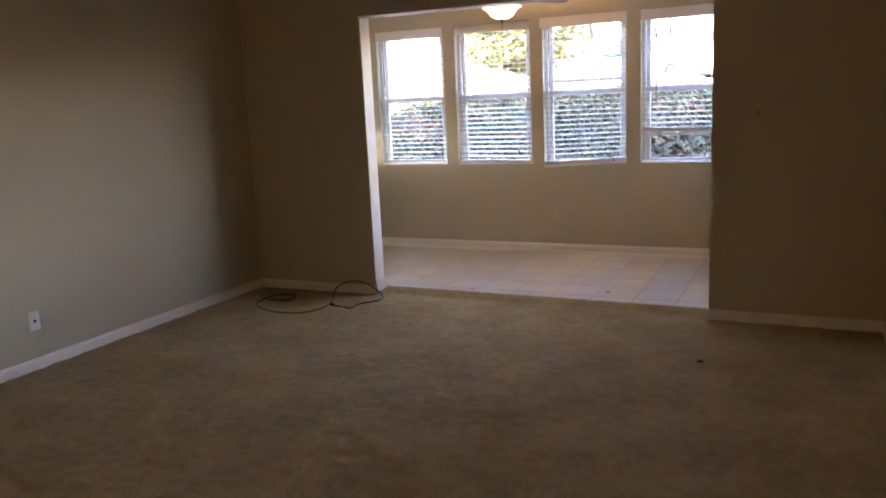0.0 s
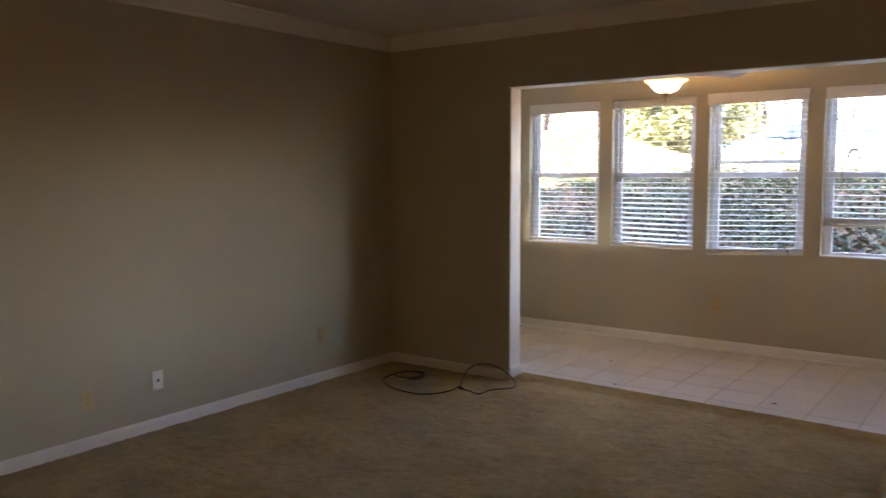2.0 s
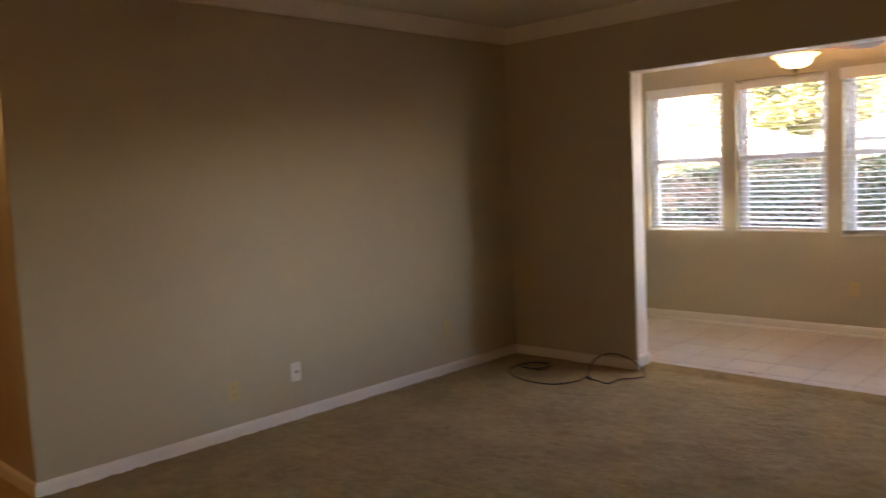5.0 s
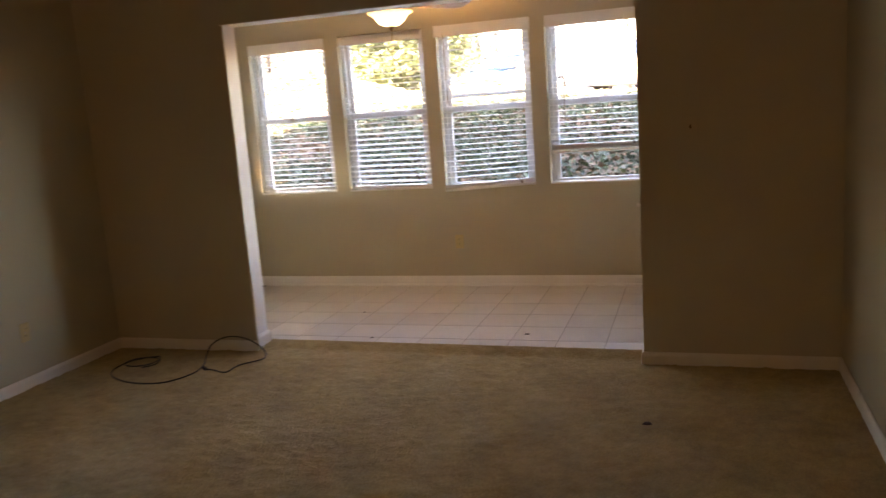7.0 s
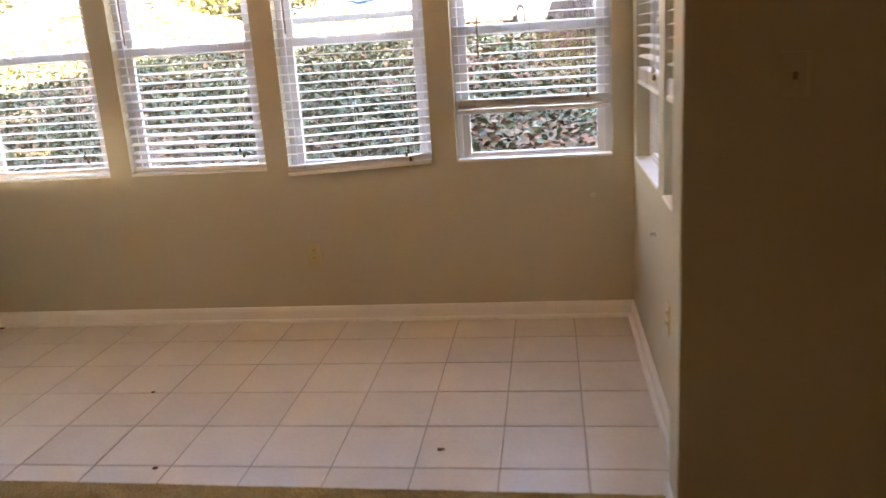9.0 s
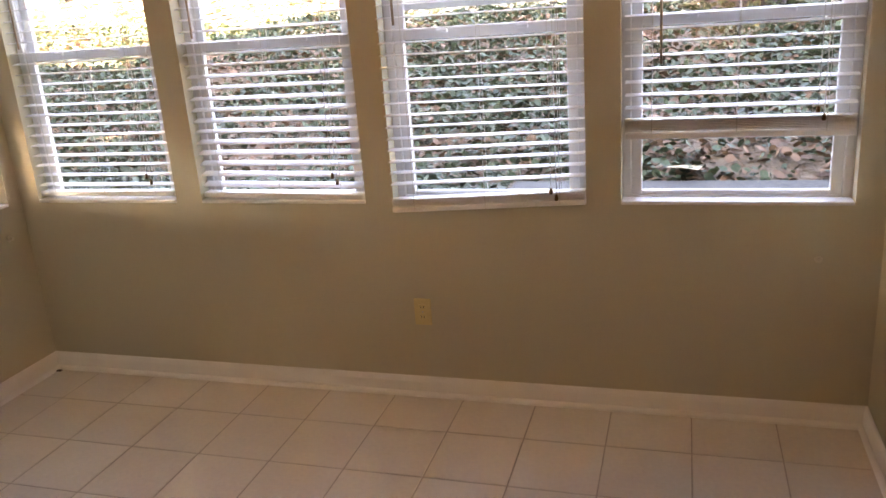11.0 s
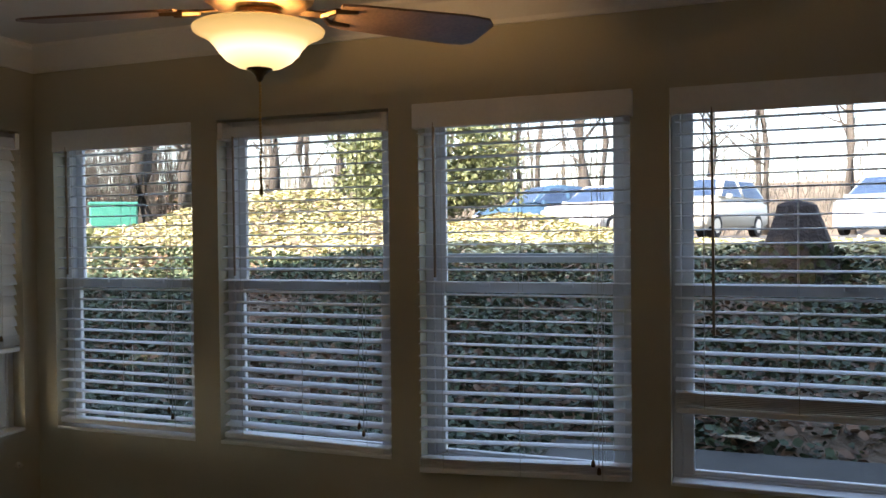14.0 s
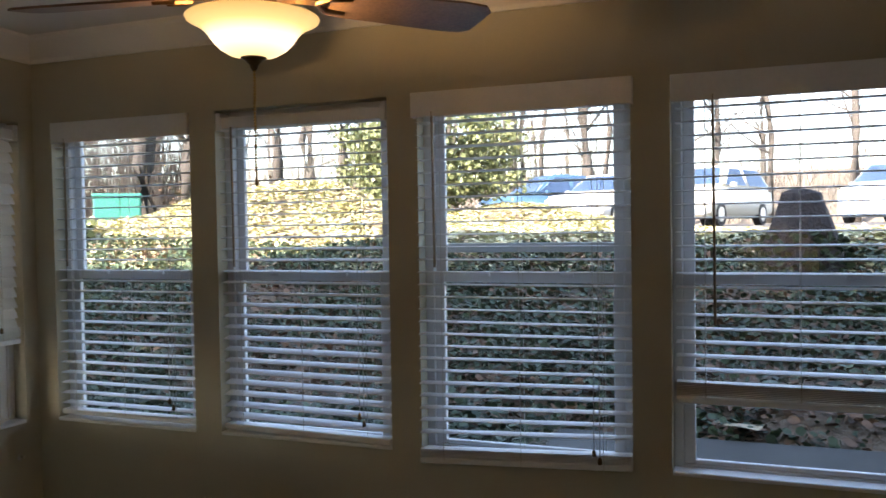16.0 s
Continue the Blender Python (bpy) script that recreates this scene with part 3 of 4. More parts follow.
part("finial", lathe(bmesh.new(), [(0.003, 2.020), (0.008, 2.026), (0.010, 2.034), (0.02, 2.044), (0.031, 2.050), (0.028, 2.056)], 20), M_BRONZE, fan, "", True)
bm = bmesh.new()
for i in range(36):
    bmesh.ops.create_icosphere(bm, subdivisions=1, radius=0.0042 if i < 34 else 0.006, matrix=Matrix.Translation((0.004 * math.sin(i * 0.4) * 0.2, 0, 2.020 - i * 0.0075)))
part("pull_chain", bm, M_BRASS, fan, "brass beaded pull chain")
tagged(fan, "bronze ceiling fan with walnut blades and lit glass bowl", "ceiling fan")


# ---- outlets and wall plates ----
def wall_plate(m, material, label, kind="outlet", category="outlet"):
    """A plate 70 x 115 mm, centred, facing -y."""
    p = empty("outlet" if kind == "outlet" else "wall_plate", m)
    part("plate", boxes((-0.036, 0.036, -0.006, 0.0, -0.058, 0.058), bevel=0.003), material, p)
    if kind == "outlet":
        for dz in (-0.021, 0.021):
            soc = part("socket", boxes((-0.016, 0.016, -0.008, -0.006, dz - 0.013, dz + 0.013), bevel=0.002), material, p)
            for dx in (-0.006, 0.006):
                part("slot", boxes((dx - 0.001, dx + 0.001, -0.0088, -0.008, dz - 0.004, dz + 0.006)), M_DARK, soc)
    else:
        part("jack", boxes((-0.008, 0.008, -0.009, -0.006, -0.008, 0.008), bevel=0.002), M_DARK, p)
    part("screw", cyl(bmesh.new(), (0, -0.0075, 0), (0, -0.006, 0), 0.003, n=8), M_RIM, p)
    return tagged(p, label, category)


wall_plate(pose(-0.925, SY, 0.376), M_ALMOND, "almond plastic wall outlet below the windows")
wall_plate(pose(XL, -3.485, 0.248, 0, 0, 90), M_ALMOND, "almond plastic wall plate on the long wall")
wall_plate(pose(XL, -3.045, 0.27, 0, 0, 90), M_PLATE, "white plastic outlet with dark sockets", "plate")
wall_plate(pose(XL, -1.685, 0.32, 0, 0, 90), M_ALMOND, "almond plastic wall outlet near the corner")
wall_plate(pose(SR, -0.29, 0.427, 0, 0, -90), M_ALMOND, "almond plastic outlet on the side wall")


def knob(m, label):
    k = empty("wall_hook", m)
    part("rose", cyl(bmesh.new(), (0, 0, 0), (0, -0.006, 0), 0.014, 0.012, 14), M_HOOK, k)
    part("peg", cyl(bmesh.new(), (0, -0.006, 0), (0, -0.022, 0), 0.006, 0.008, 10), M_HOOK, k)
    return tagged(k, label, "hook")


knob(pose(0.537, SY, 0.638), "small white round wall hook under a window")
knob(pose(SR, 0.08, 0.642, 0, 0, -90), "small white round wall hook under a window")
knob(pose(SL, 0.80, 0.69, 0, 0, 90), "small white round wall hook under a window")

sw = empty("light_switch", pose(0.945, face(0.945), 1.30))
part("plate", boxes((-0.036, 0.036, -0.006, 0.0, -0.058, 0.058), bevel=0.003), M_WALL, sw)
part("toggle", boxes((-0.005, 0.005, -0.016, -0.006, -0.012, 0.008), bevel=0.002), M_BRONZE, sw, "dark toggle")
tagged(sw, "wall-coloured light switch plate with dark toggle", "switch")

# return-air grille above the hall
gr = empty("air_grille", pose(XL, -4.66, 2.165, 0, 0, 90))
part("frame", boxes((-0.95, 0.0, -0.012, 0, 0, 0.018), (-0.95, 0.0, -0.012, 0, 0.162, 0.18), (-0.018, 0.0, -0.012, 0, 0.018, 0.162), (-0.95, -0.932, -0.012, 0, 0.018, 0.162), bevel=0.002), M_GRILLE, gr)
# Near-black sheet that paints in the shade behind the slats.
part("shade_backing", boxes((-0.932, -0.018, -0.0015, 0, 0.018, 0.162)), M_DARK, gr)
gl = bmesh.new()
box(gl, -0.93, -0.02, -0.009, -0.006, 0, 0.003)
glm = bpy.data.meshes.new("slat")
gl.to_mesh(glm)
gl.free()
glm.materials.append(M_GRILLE)
for i in range(11):
    same_mesh("slat", glm, gr, (0, 0, 0.024 + i * 0.0125))
for x in (-0.19, -0.48, -0.75):
    part("divider", boxes((x - 0.005, x + 0.005, -0.013, -0.009, 0.018, 0.162)), M_GRILLE, gr)
tagged(gr, "painted metal return-air grille above the hallway", "vent")

# the cable left on the carpet
def smooth_path(pts, sub=8):
    pts = [Vector(p) for p in pts]
    out = []
    for i in range(len(pts) - 1):
        p0, p1, p2, p3 = pts[max(i - 1, 0)], pts[i], pts[i + 1], pts[min(i + 2, len(pts) - 1)]
        for k in range(sub):
            t = k / sub
            out.append(0.5 * (2 * p1 + (p2 - p0) * t + (2 * p0 - 5 * p1 + 4 * p2 - p3) * t * t + (3 * p1 - p0 - 3 * p2 + p3) * t ** 3))
    return out + [pts[-1]]


c = -0.015
loop = [(-2.50 + 0.11 * math.cos(q), -1.22 + 0.10 * math.sin(q), c + 0.002 * q) for q in np.linspace(-1.0, 7.4, 16)]
path = loop + [(-2.52, -1.280, 0.02), (-2.61, -1.360, c), (-2.50, -1.500, c), (-2.30, -1.580, c), (-2.10, -1.557, c), (-2.01, -1.400, c), (-2.03, -1.234, c), (-2.13, -1.050, c), (-2.15, -0.950, 0.03), (-2.08, -0.907, 0.068),
               (-1.98, -0.905, 0.078), (-1.88, -0.905, 0.055), (-1.80, -0.910, 0.012), (-1.73, -0.970, c), (-1.70, -1.074, c), (-1.79, -1.204, c), (-1.80, -1.336, c), (-1.90, -1.310, c), (-1.963, -1.297, c)]
pp = smooth_path(path)
cable = empty("extension_cable", pose(0, 0, 0))
part("cord", tube(bmesh.new(), pp, [0.0045] * len(pp), 8), M_CABLE, cable, "", True)
part("plug", cyl(bmesh.new(), pp[-1], pp[-1] + Vector((-0.035, 0.02, 0.002)), 0.009, 0.012, 10), M_CABLE, cable)
tagged(cable, "thin black cable lying in loose loops on carpet", "cable")


def scrap(x, y, z, s, name, label, seed):
    bm = bmesh.new()
    bmesh.ops.create_icosphere(bm, subdivisions=2, radius=s)
    r = random.Random(seed)
    for v in bm.verts:
        v.co = Vector((v.co.x * 1.3, v.co.y, v.co.z * 0.35)) * r.uniform(0.7, 1.25)
    lowest = min(v.co.z for v in bm.verts)
    bmesh.ops.translate(bm, verts=bm.verts, vec=(x, y, z - lowest))
    tagged(part(name, bm, M_SPECK), label, "debris")


scrap(-0.091, -0.475, 0.0, 0.011, "floor_scrap", "small dark scrap lying on the tiles", 4)
scrap(-2.79, 0.865, 0.0, 0.012, "floor_scrap", "dark grit gathered in the corner of the tiles", 8)
scrap(-1.12, -0.62, 0.0, 0.009, "floor_scrap", "small dark scrap lying on the tiles", 9)
scrap(-1.45, 0.02, 0.0, 0.007, "floor_scrap", "small dark scrap lying on the tiles", 5)
scrap(0.74, -1.79, -0.025, 0.016, "carpet_mark", "small torn dark spot in the carpet", 6)


# ---- outdoors ----
def ground_z(x, y):
    x, y = np.asarray(x, float), np.asarray(y, float)
    t = np.clip((y - 2.48) / 5.9, 0, 1)
    z = 0.50 + 0.98 * (t * (1.35 - 0.35 * t))
    z = np.where(y < 2.48, 0.5, z)
    z += 0.95 * np.exp(-(((x + 7.6) / 2.6) ** 2 + ((y - 11.2) / 2.2) ** 2))
    z += 0.60 * np.exp(-(((x + 4.3) / 2.2) ** 2 + ((y - 14.6) / 1.3) ** 2))
    z += 0.40 * np.clip((-x - 6) / 8, 0, 1) * np.clip((y - 4) / 8, 0, 1)
    z += 7.0 * np.clip((y - 44) / 50, 0, 1)
    bump = 0.05 * np.sin(x * 2.3 + y) * np.sin(y * 1.9 - x * 0.7) + 0.03 * np.sin(x * 5.1) * np.cos(y * 4.3)
    return z + np.where(y > 2.7, bump, 0) * np.clip((16 - y) / 4, 0.1, 1)


def axis_lines(lo, hi, step, far):
    core = np.arange(lo, hi + 1e-6, step)
    grow = np.array([2, 5, 10, 20, 45, 90, 180, 360, far])
    return np.concatenate([(lo - grow)[::-1], core, hi + grow])


ax = axis_lines(-18.0, 12.0, 0.25, 700)
ay = np.concatenate([-np.array([700, 300, 120, 60, 30, 18, 12]), np.array([-9.2, -6.0, -3.0, 0.0, SY + T]), np.arange(1.25, 24, 0.25), 24 + np.array([2, 5, 10, 20, 45, 90, 180, 360, 700])])
ax = np.unique(np.concatenate([ax, [XL - T - 2.3, SL - T, SR + T, 3.1]]))
GX, GY = np.meshgrid(ax, ay)
GZ = ground_z(GX, GY)
ids = np.arange(GX.size).reshape(GX.shape)
keep = []
for j in range(len(ay) - 1):
    for i in range(len(ax) - 1):
        cx, cy = (ax[i] + ax[i + 1]) / 2, (ay[j] + ay[j + 1]) / 2
        house = (-5.6 < cx < 3.15 and -9.3 < cy < -0.1) or (SL - T < cx < SR + T and cy < SY + T and cy > -9.3)
        if not house:
            keep.append((int(ids[j, i]), int(ids[j, i + 1]), int(ids[j + 1, i + 1]), int(ids[j + 1, i])))
ground = raw("ground", np.stack([GX, GY, GZ], -1).reshape(-1, 3).tolist(), keep, M_SOIL, None, True)
tagged(ground, "leaf-littered bank rising behind the building", "ground", kind="structure")
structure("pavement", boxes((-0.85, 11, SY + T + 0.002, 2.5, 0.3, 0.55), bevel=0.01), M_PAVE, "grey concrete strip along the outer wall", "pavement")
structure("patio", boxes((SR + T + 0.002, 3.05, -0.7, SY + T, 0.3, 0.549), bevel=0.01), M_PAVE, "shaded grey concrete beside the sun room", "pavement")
structure("parking_lot", boxes((-10.6, 40, 16.5, 42, 1.3, 1.56)), M_ASPH, "grey asphalt parking lot beyond the bank", "road")

LEAF = np.array([(0, 0, 0), (0.38, 0.22, 0.04), (0.52, 0.62, -0.02), (0.0, 1.0, -0.06), (-0.52, 0.62, -0.02), (-0.38, 0.22, 0.04)])


def leaves(name, pos, size, tilt, material, parent, seed, up=0.0):
    """Many small lobed leaves at pos, turned at random, lying within tilt radians of level."""
    r = np.random.default_rng(seed)
    n = len(pos)
    yaw, pitch, roll = r.uniform(0, 2 * np.pi, n), r.normal(up, tilt, n), r.normal(0, tilt, n)
    s = size * r.uniform(0.6, 1.35, n)
    v = LEAF[None] * s[:, None, None]
    x, y, z = v[..., 0], v[..., 1], v[..., 2]
    cr, sr_ = np.cos(roll)[:, None], np.sin(roll)[:, None]
    x, z = x * cr + z * sr_, z * cr - x * sr_
    cp, sp = np.cos(pitch)[:, None], np.sin(pitch)[:, None]
    y, z = y * cp - z * sp, y * sp + z * cp
    cy_, sy_ = np.cos(yaw)[:, None], np.sin(yaw)[:, None]
    x, y = x * cy_ - y * sy_, x * sy_ + y * cy_
    out = np.stack([x, y, z], -1) + pos[:, None, :]
    base = np.arange(n)[:, None] * 6
    f = np.concatenate([base + np.array([[0, 1, 2, 3]]), base + np.array([[0, 3, 4, 5]])], 0)
    return raw(name, out.reshape(-1, 3).tolist(), f.tolist(), material, parent)


def scatter(n, x0, x1, y0, y1, seed, clump=0.0, lift=0.05):
    r = np.random.default_rng(seed)
    x, y = r.uniform(x0, x1, n), r.uniform(y0, y1, n)
    if clump:
        k = np.sin(x * 1.7 + 0.6 * np.sin(y * 2.1)) * np.sin(y * 1.5 + 0.8 * np.sin(x * 1.3)) + 0.5 * np.sin(x * 4.1 + y * 3.3)
        m = r.uniform(-1.2, 1.2, n) < k + clump
        x, y = x[m], y[m]
    z = ground_z(x, y) + r.uniform(0.0, lift, len(x))
    return np.stack([x, y, z], -1)


# The bank's shade and sun are coloured into the two ivy tones.
ivy = leaves("ivy", scatter(105000, -11, 5.5, 2.52, 7.6, 1, 0.40, 0.075), 0.045, 0.55, M_IVYSHADE, None, 11)
tagged(ivy, "green ivy darkened in colour for the shaded bank", "ivy", kind="stuff")
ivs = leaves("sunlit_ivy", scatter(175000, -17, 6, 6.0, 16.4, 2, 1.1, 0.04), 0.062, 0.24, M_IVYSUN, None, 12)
tagged(ivs, "green ivy paled in colour for the sunny slope", "ivy", kind="stuff")
low = leaves("ivy", scatter(17000, -8.0, -0.86, SY + T + 0.15, 2.56, 21, 0.5, 0.10), 0.048, 0.5, M_IVYSHADE, None, 22)
tagged(low, "shade-dark green ivy at the foot of the bank", "ivy", kind="stuff")
dead = leaves("fallen_leaves", scatter(27000, -11, 6, 2.54, 7.4, 3, 0, 0.05), 0.058, 0.45, M_DEAD, None, 13)
tagged(dead, "brown fallen leaves among the ivy", "leaves", kind="stuff")
# Dry leaves whose pale colour also carries the slope's sunlight.
pale = leaves("fallen_leaves", scatter(15000, -17, 6, 6.0, 16.4, 7, 0, 0.05), 0.06, 0.4, M_STRAW, None, 17)
tagged(pale, "dry leaves paled in colour for the sunny slope", "leaves", kind="stuff")
side = leaves("ivy", scatter(16000, -9, SL - 0.4, -2.0, 2.4, 5, 0.5, 0.08), 0.08, 0.5, M_IVYSHADE, None, 15)
tagged(side, "shade-dark green ivy beside the building", "ivy", kind="stuff")
one = leaves("fallen_leaf", np.array([[0.16, 2.53, 0.60]]), 0.16, 0.35, M_STRAW, None, 44)
tagged(one, "large curled tan leaf beside the concrete strip", "leaf")


def tree(x, y, h, r, seed, bark=M_BARK):
    rnd = random.Random(seed)
    t = empty("tree", pose(x, y, float(ground_z(x, y)) - 0.1))
    pts = [Vector((0, 0, 0))]
    for k in range(1, 8):
        pts.append(Vector((rnd.uniform(-1, 1) * 0.05 * h * k / 7, rnd.uniform(-1, 1) * 0.05 * h * k / 7, h * k / 7)))
    rad = [r * 1.5] + [r * (1 - 0.11 * k) for k in range(1, 8)]
    part("trunk", tube(bmesh.new(), pts, rad, 9), bark, t, "", True)
    limbs = bmesh.new()
    for k in range(16):
        f = rnd.uniform(0.18, 0.95)
        i = min(6, int(f * 7))
        p = pts[i].lerp(pts[i + 1], f * 7 - i)
        ang, ln = rnd.uniform(0, 6.28), h * rnd.uniform(0.12, 0.3)
        d = Vector((math.cos(ang), math.sin(ang), rnd.uniform(0.2, 1.0))).normalized()
        q = [p, p + d * ln * 0.4 + Vector((0, 0, 0.04 * ln)), p + d * ln * 0.75 + Vector((0, 0, 0.15 * ln)), p + d * ln + Vector((0, 0, 0.3 * ln))]
        rr = r * rnd.uniform(0.2, 0.4) * (1 - 0.5 * f)
        tube(limbs, q, [rr, rr * 0.7, rr * 0.45, rr * 0.2], 5)
        for _ in range(4):
            s = q[1].lerp(q[3], rnd.random())
            e2 = s + Vector((rnd.uniform(-1, 1), rnd.uniform(-1, 1), rnd.uniform(-0.2, 0.9))) * ln * 0.4
            tube(limbs, [s, s.lerp(e2, 0.5) + Vector((0, 0, 0.03 * ln)), e2], [rr * 0.35, rr * 0.22, rr * 0.1], 4)
    part("limbs", limbs, bark, t)
    return tagged(t, "tall bare grey tree with thin winter branches", "tree", "trees behind the parking lot")


def bush(x, y, rx, ry, h, n, seed, label, size=0.1):
    g = float(ground_z(x, y))
    b = empty("evergreen_bush", pose(x, y, g - 0.05))
    rnd = random.Random(seed)
    bm = bmesh.new()
    for k in range(9):
        ang = k * 0.7 + rnd.random()
        tube(bm, [(0, 0, 0), (math.cos(ang) * rx * 0.35, math.sin(ang) * ry * 0.35, h * 0.4), (math.cos(ang) * rx * 0.6, math.sin(ang) * ry * 0.6, h * rnd.uniform(0.6, 0.85))], [0.04, 0.025, 0.01], 5)
    part("stems", bm, M_BARK, b)
    r = np.random.default_rng(seed)
    cl = r.normal(0, 1, (70, 3))
    cl /= np.linalg.norm(cl, axis=1)[:, None]
    cl *= r.uniform(0.45, 1.0, 70)[:, None]
    pos = cl[r.integers(0, 70, n)] + r.normal(0, 0.13, (n, 3))
    pos = pos * np.array([rx, ry, h * 0.5]) + np.array([0, 0, h * 0.52])
    pos = pos[pos[:, 2] > 0.05]
    leaves("foliage", pos, size, 0.8, M_BUSH, b, seed + 1)
    return tagged(b, label, "bush")


bush(-6.15, 14.3, 1.95, 1.3, 2.55, 19000, 31, "large dark evergreen bush on the slope", 0.078)
bush(-7.5, 15.4, 1.0, 0.9, 2.75, 6000, 33, "rounded evergreen bush beside the parked cars", 0.08)
bush(-14.9, 18.6, 1.0, 0.8, 1.6, 3000, 36, "dark evergreen shrub among the trunks", 0.11)
bush(-12.7, 15.6, 0.6, 0.5, 0.9, 1300, 35, "low evergreen bush under the trees", 0.14)
bush(-9.6, 7.6, 0.6, 0.5, 0.55, 900, 37, "low dark green shrub at the edge of the shade", 0.1)

for k, (x, y, h, r) in enumerate([(-14.35, 15.0, 11, 0.31), (-13.0, 15.0, 11, 0.2), (-13.6, 16.6, 10, 0.19), (-11.2, 16.2, 12, 0.15), (-9.4, 16.3, 12, 0.17), (-9.7, 32, 16, 0.15), (-5.95, 32, 17, 0.29), (-5.35, 33, 15, 0.17),
                                  (-14.5, 28, 15, 0.22), (-18, 30, 16, 0.25), (-3.0, 44, 18, 0.25), (1.5, 45, 16, 0.22), (-20, 22, 13, 0.24), (-1.2, 47, 17, 0.26), (-12.5, 44, 18, 0.3),
                                  (-24, 40, 18, 0.3), (5.5, 44, 17, 0.28), (-8.5, 46, 18, 0.22), (-17, 46, 18, 0.25)]):
    # Near left trunks take the bark that has shade in its colour.
    tree(x, y, h, r, 100 + k, M_SHADEBARK if x < -10.5 and y < 17 else M_BARK)

rw = random.Random(9)
for k in range(26):
    tree(rw.uniform(-46, 8), rw.uniform(48, 74), rw.uniform(13, 20), rw.uniform(0.12, 0.26), 300 + k)

def thicket(n, x0, x1, y0, y1, seed, h0, h1, material):
    """Thin bent stems with side twigs, too many to count."""
    r = np.random.default_rng(seed)
    x, y = r.uniform(x0, x1, n), r.uniform(y0, y1, n)
    a0 = np.stack([x, y, ground_z(x, y) - 0.05], -1)
    h = r.uniform(h0, h1, n)
    d = np.stack([r.normal(0, 0.22, n), r.normal(0, 0.22, n), np.ones(n)], -1) * h[:, None]
    rad = 0.006 + 0.0045 * h
    segs = [(a0, d, rad)]
    for _ in range(7):
        f = r.uniform(0.25, 0.95, n)
        tw = np.stack([r.normal(0, 0.5, n), r.normal(0, 0.5, n), r.uniform(0.1, 0.8, n)], -1) * (h * 0.38)[:, None]
        segs.append((a0 + d * f[:, None], tw, rad * 0.5))
    p, q, rr = (np.concatenate(v) for v in zip(*segs))
    m = len(p)
    bend = r.normal(0, 0.07, (m, 3)) * np.linalg.norm(q, axis=1)[:, None]
    rings = []
    for f, k in ((0, 1.0), (0.5, 0.7), (1, 0.25)):
        c = p + q * f + bend * (1 - abs(2 * f - 1))
        for w in (0, 2.094, 4.189):
            rings.append(c + np.array([math.cos(w), math.sin(w), 0]) * (rr * k)[:, None])
    v = np.stack(rings, 1)
    base = np.arange(m)[:, None] * 9
    f = np.concatenate([base + np.array([[g + k, g + (k + 1) % 3, g + 3 + (k + 1) % 3, g + 3 + k]]) for g in (0, 3) for k in range(3)])
    ob = raw("thicket", v.reshape(-1, 3).tolist(), f.tolist(), material)
    return tagged(ob, "tangled bare brown undergrowth among the trees", "undergrowth", kind="stuff")


# Near stems reuse the darkened bark so that they read as shaded.
thicket(520, -22, -15.5, 16.5, 20, 61, 1.2, 4.2, M_SHADEBARK)
thicket(300, -21, -11.2, 22, 34, 65, 1.2, 4.0, M_TWIG)
thicket(900, -44, 10, 43, 66, 62, 2.0, 7.0, M_TWIG)
brown = leaves("undergrowth_leaves", scatter(3500, -26, -11.2, 16.8, 26, 63, 0.2, 1.3), 0.10, 0.8, M_DEAD, None, 64)
tagged(brown, "dry brown leaves caught in the undergrowth", "leaves", kind="stuff")

# the stump at the top of the bank
g = float(ground_z(0.62, 6.55))
stump = empty("tree_stump", pose(0.62, 6.55, g - 0.1))
bm = bmesh.new()
n = 18
rings = []
rr = random.Random(8)
for z, rad in ((0, 0.50), (0.12, 0.42), (0.3, 0.335), (0.50, 0.27), (0.68, 0.20), (0.78, 0.165), (0.83, 0.10)):
    rings.append([bm.verts.new((math.cos(2 * math.pi * k / n) * rad * (1 + 0.12 * math.sin(k * 2.1) + rr.uniform(-0.05, 0.05)), math.sin(2 * math.pi * k / n) * rad * (1 + rr.uniform(-0.06, 0.06)),
                                z + rr.uniform(-0.02, 0.02))) for k in range(n)])
for r0, r1 in zip(rings, rings[1:]):
    for k in range(n):
        bm.faces.new((r0[k], r0[(k + 1) % n], r1[(k + 1) % n], r1[k]))
bm.faces.new(rings[-1])
part("stump_wood", bm, M_STUMP, stump)
r = np.random.default_rng(77)
q = r.uniform(0, 2 * np.pi, 420)
zz = r.uniform(0.0, 0.42, 420)
rad = 0.52 - 0.46 * zz
leaves("ivy_cover", np.stack([np.cos(q) * rad, np.sin(q) * rad, zz], -1), 0.07, 0.9, M_IVYSHADE, stump, 78)
tagged(stump, "weathered grey tree stump overgrown with ivy", "stump")


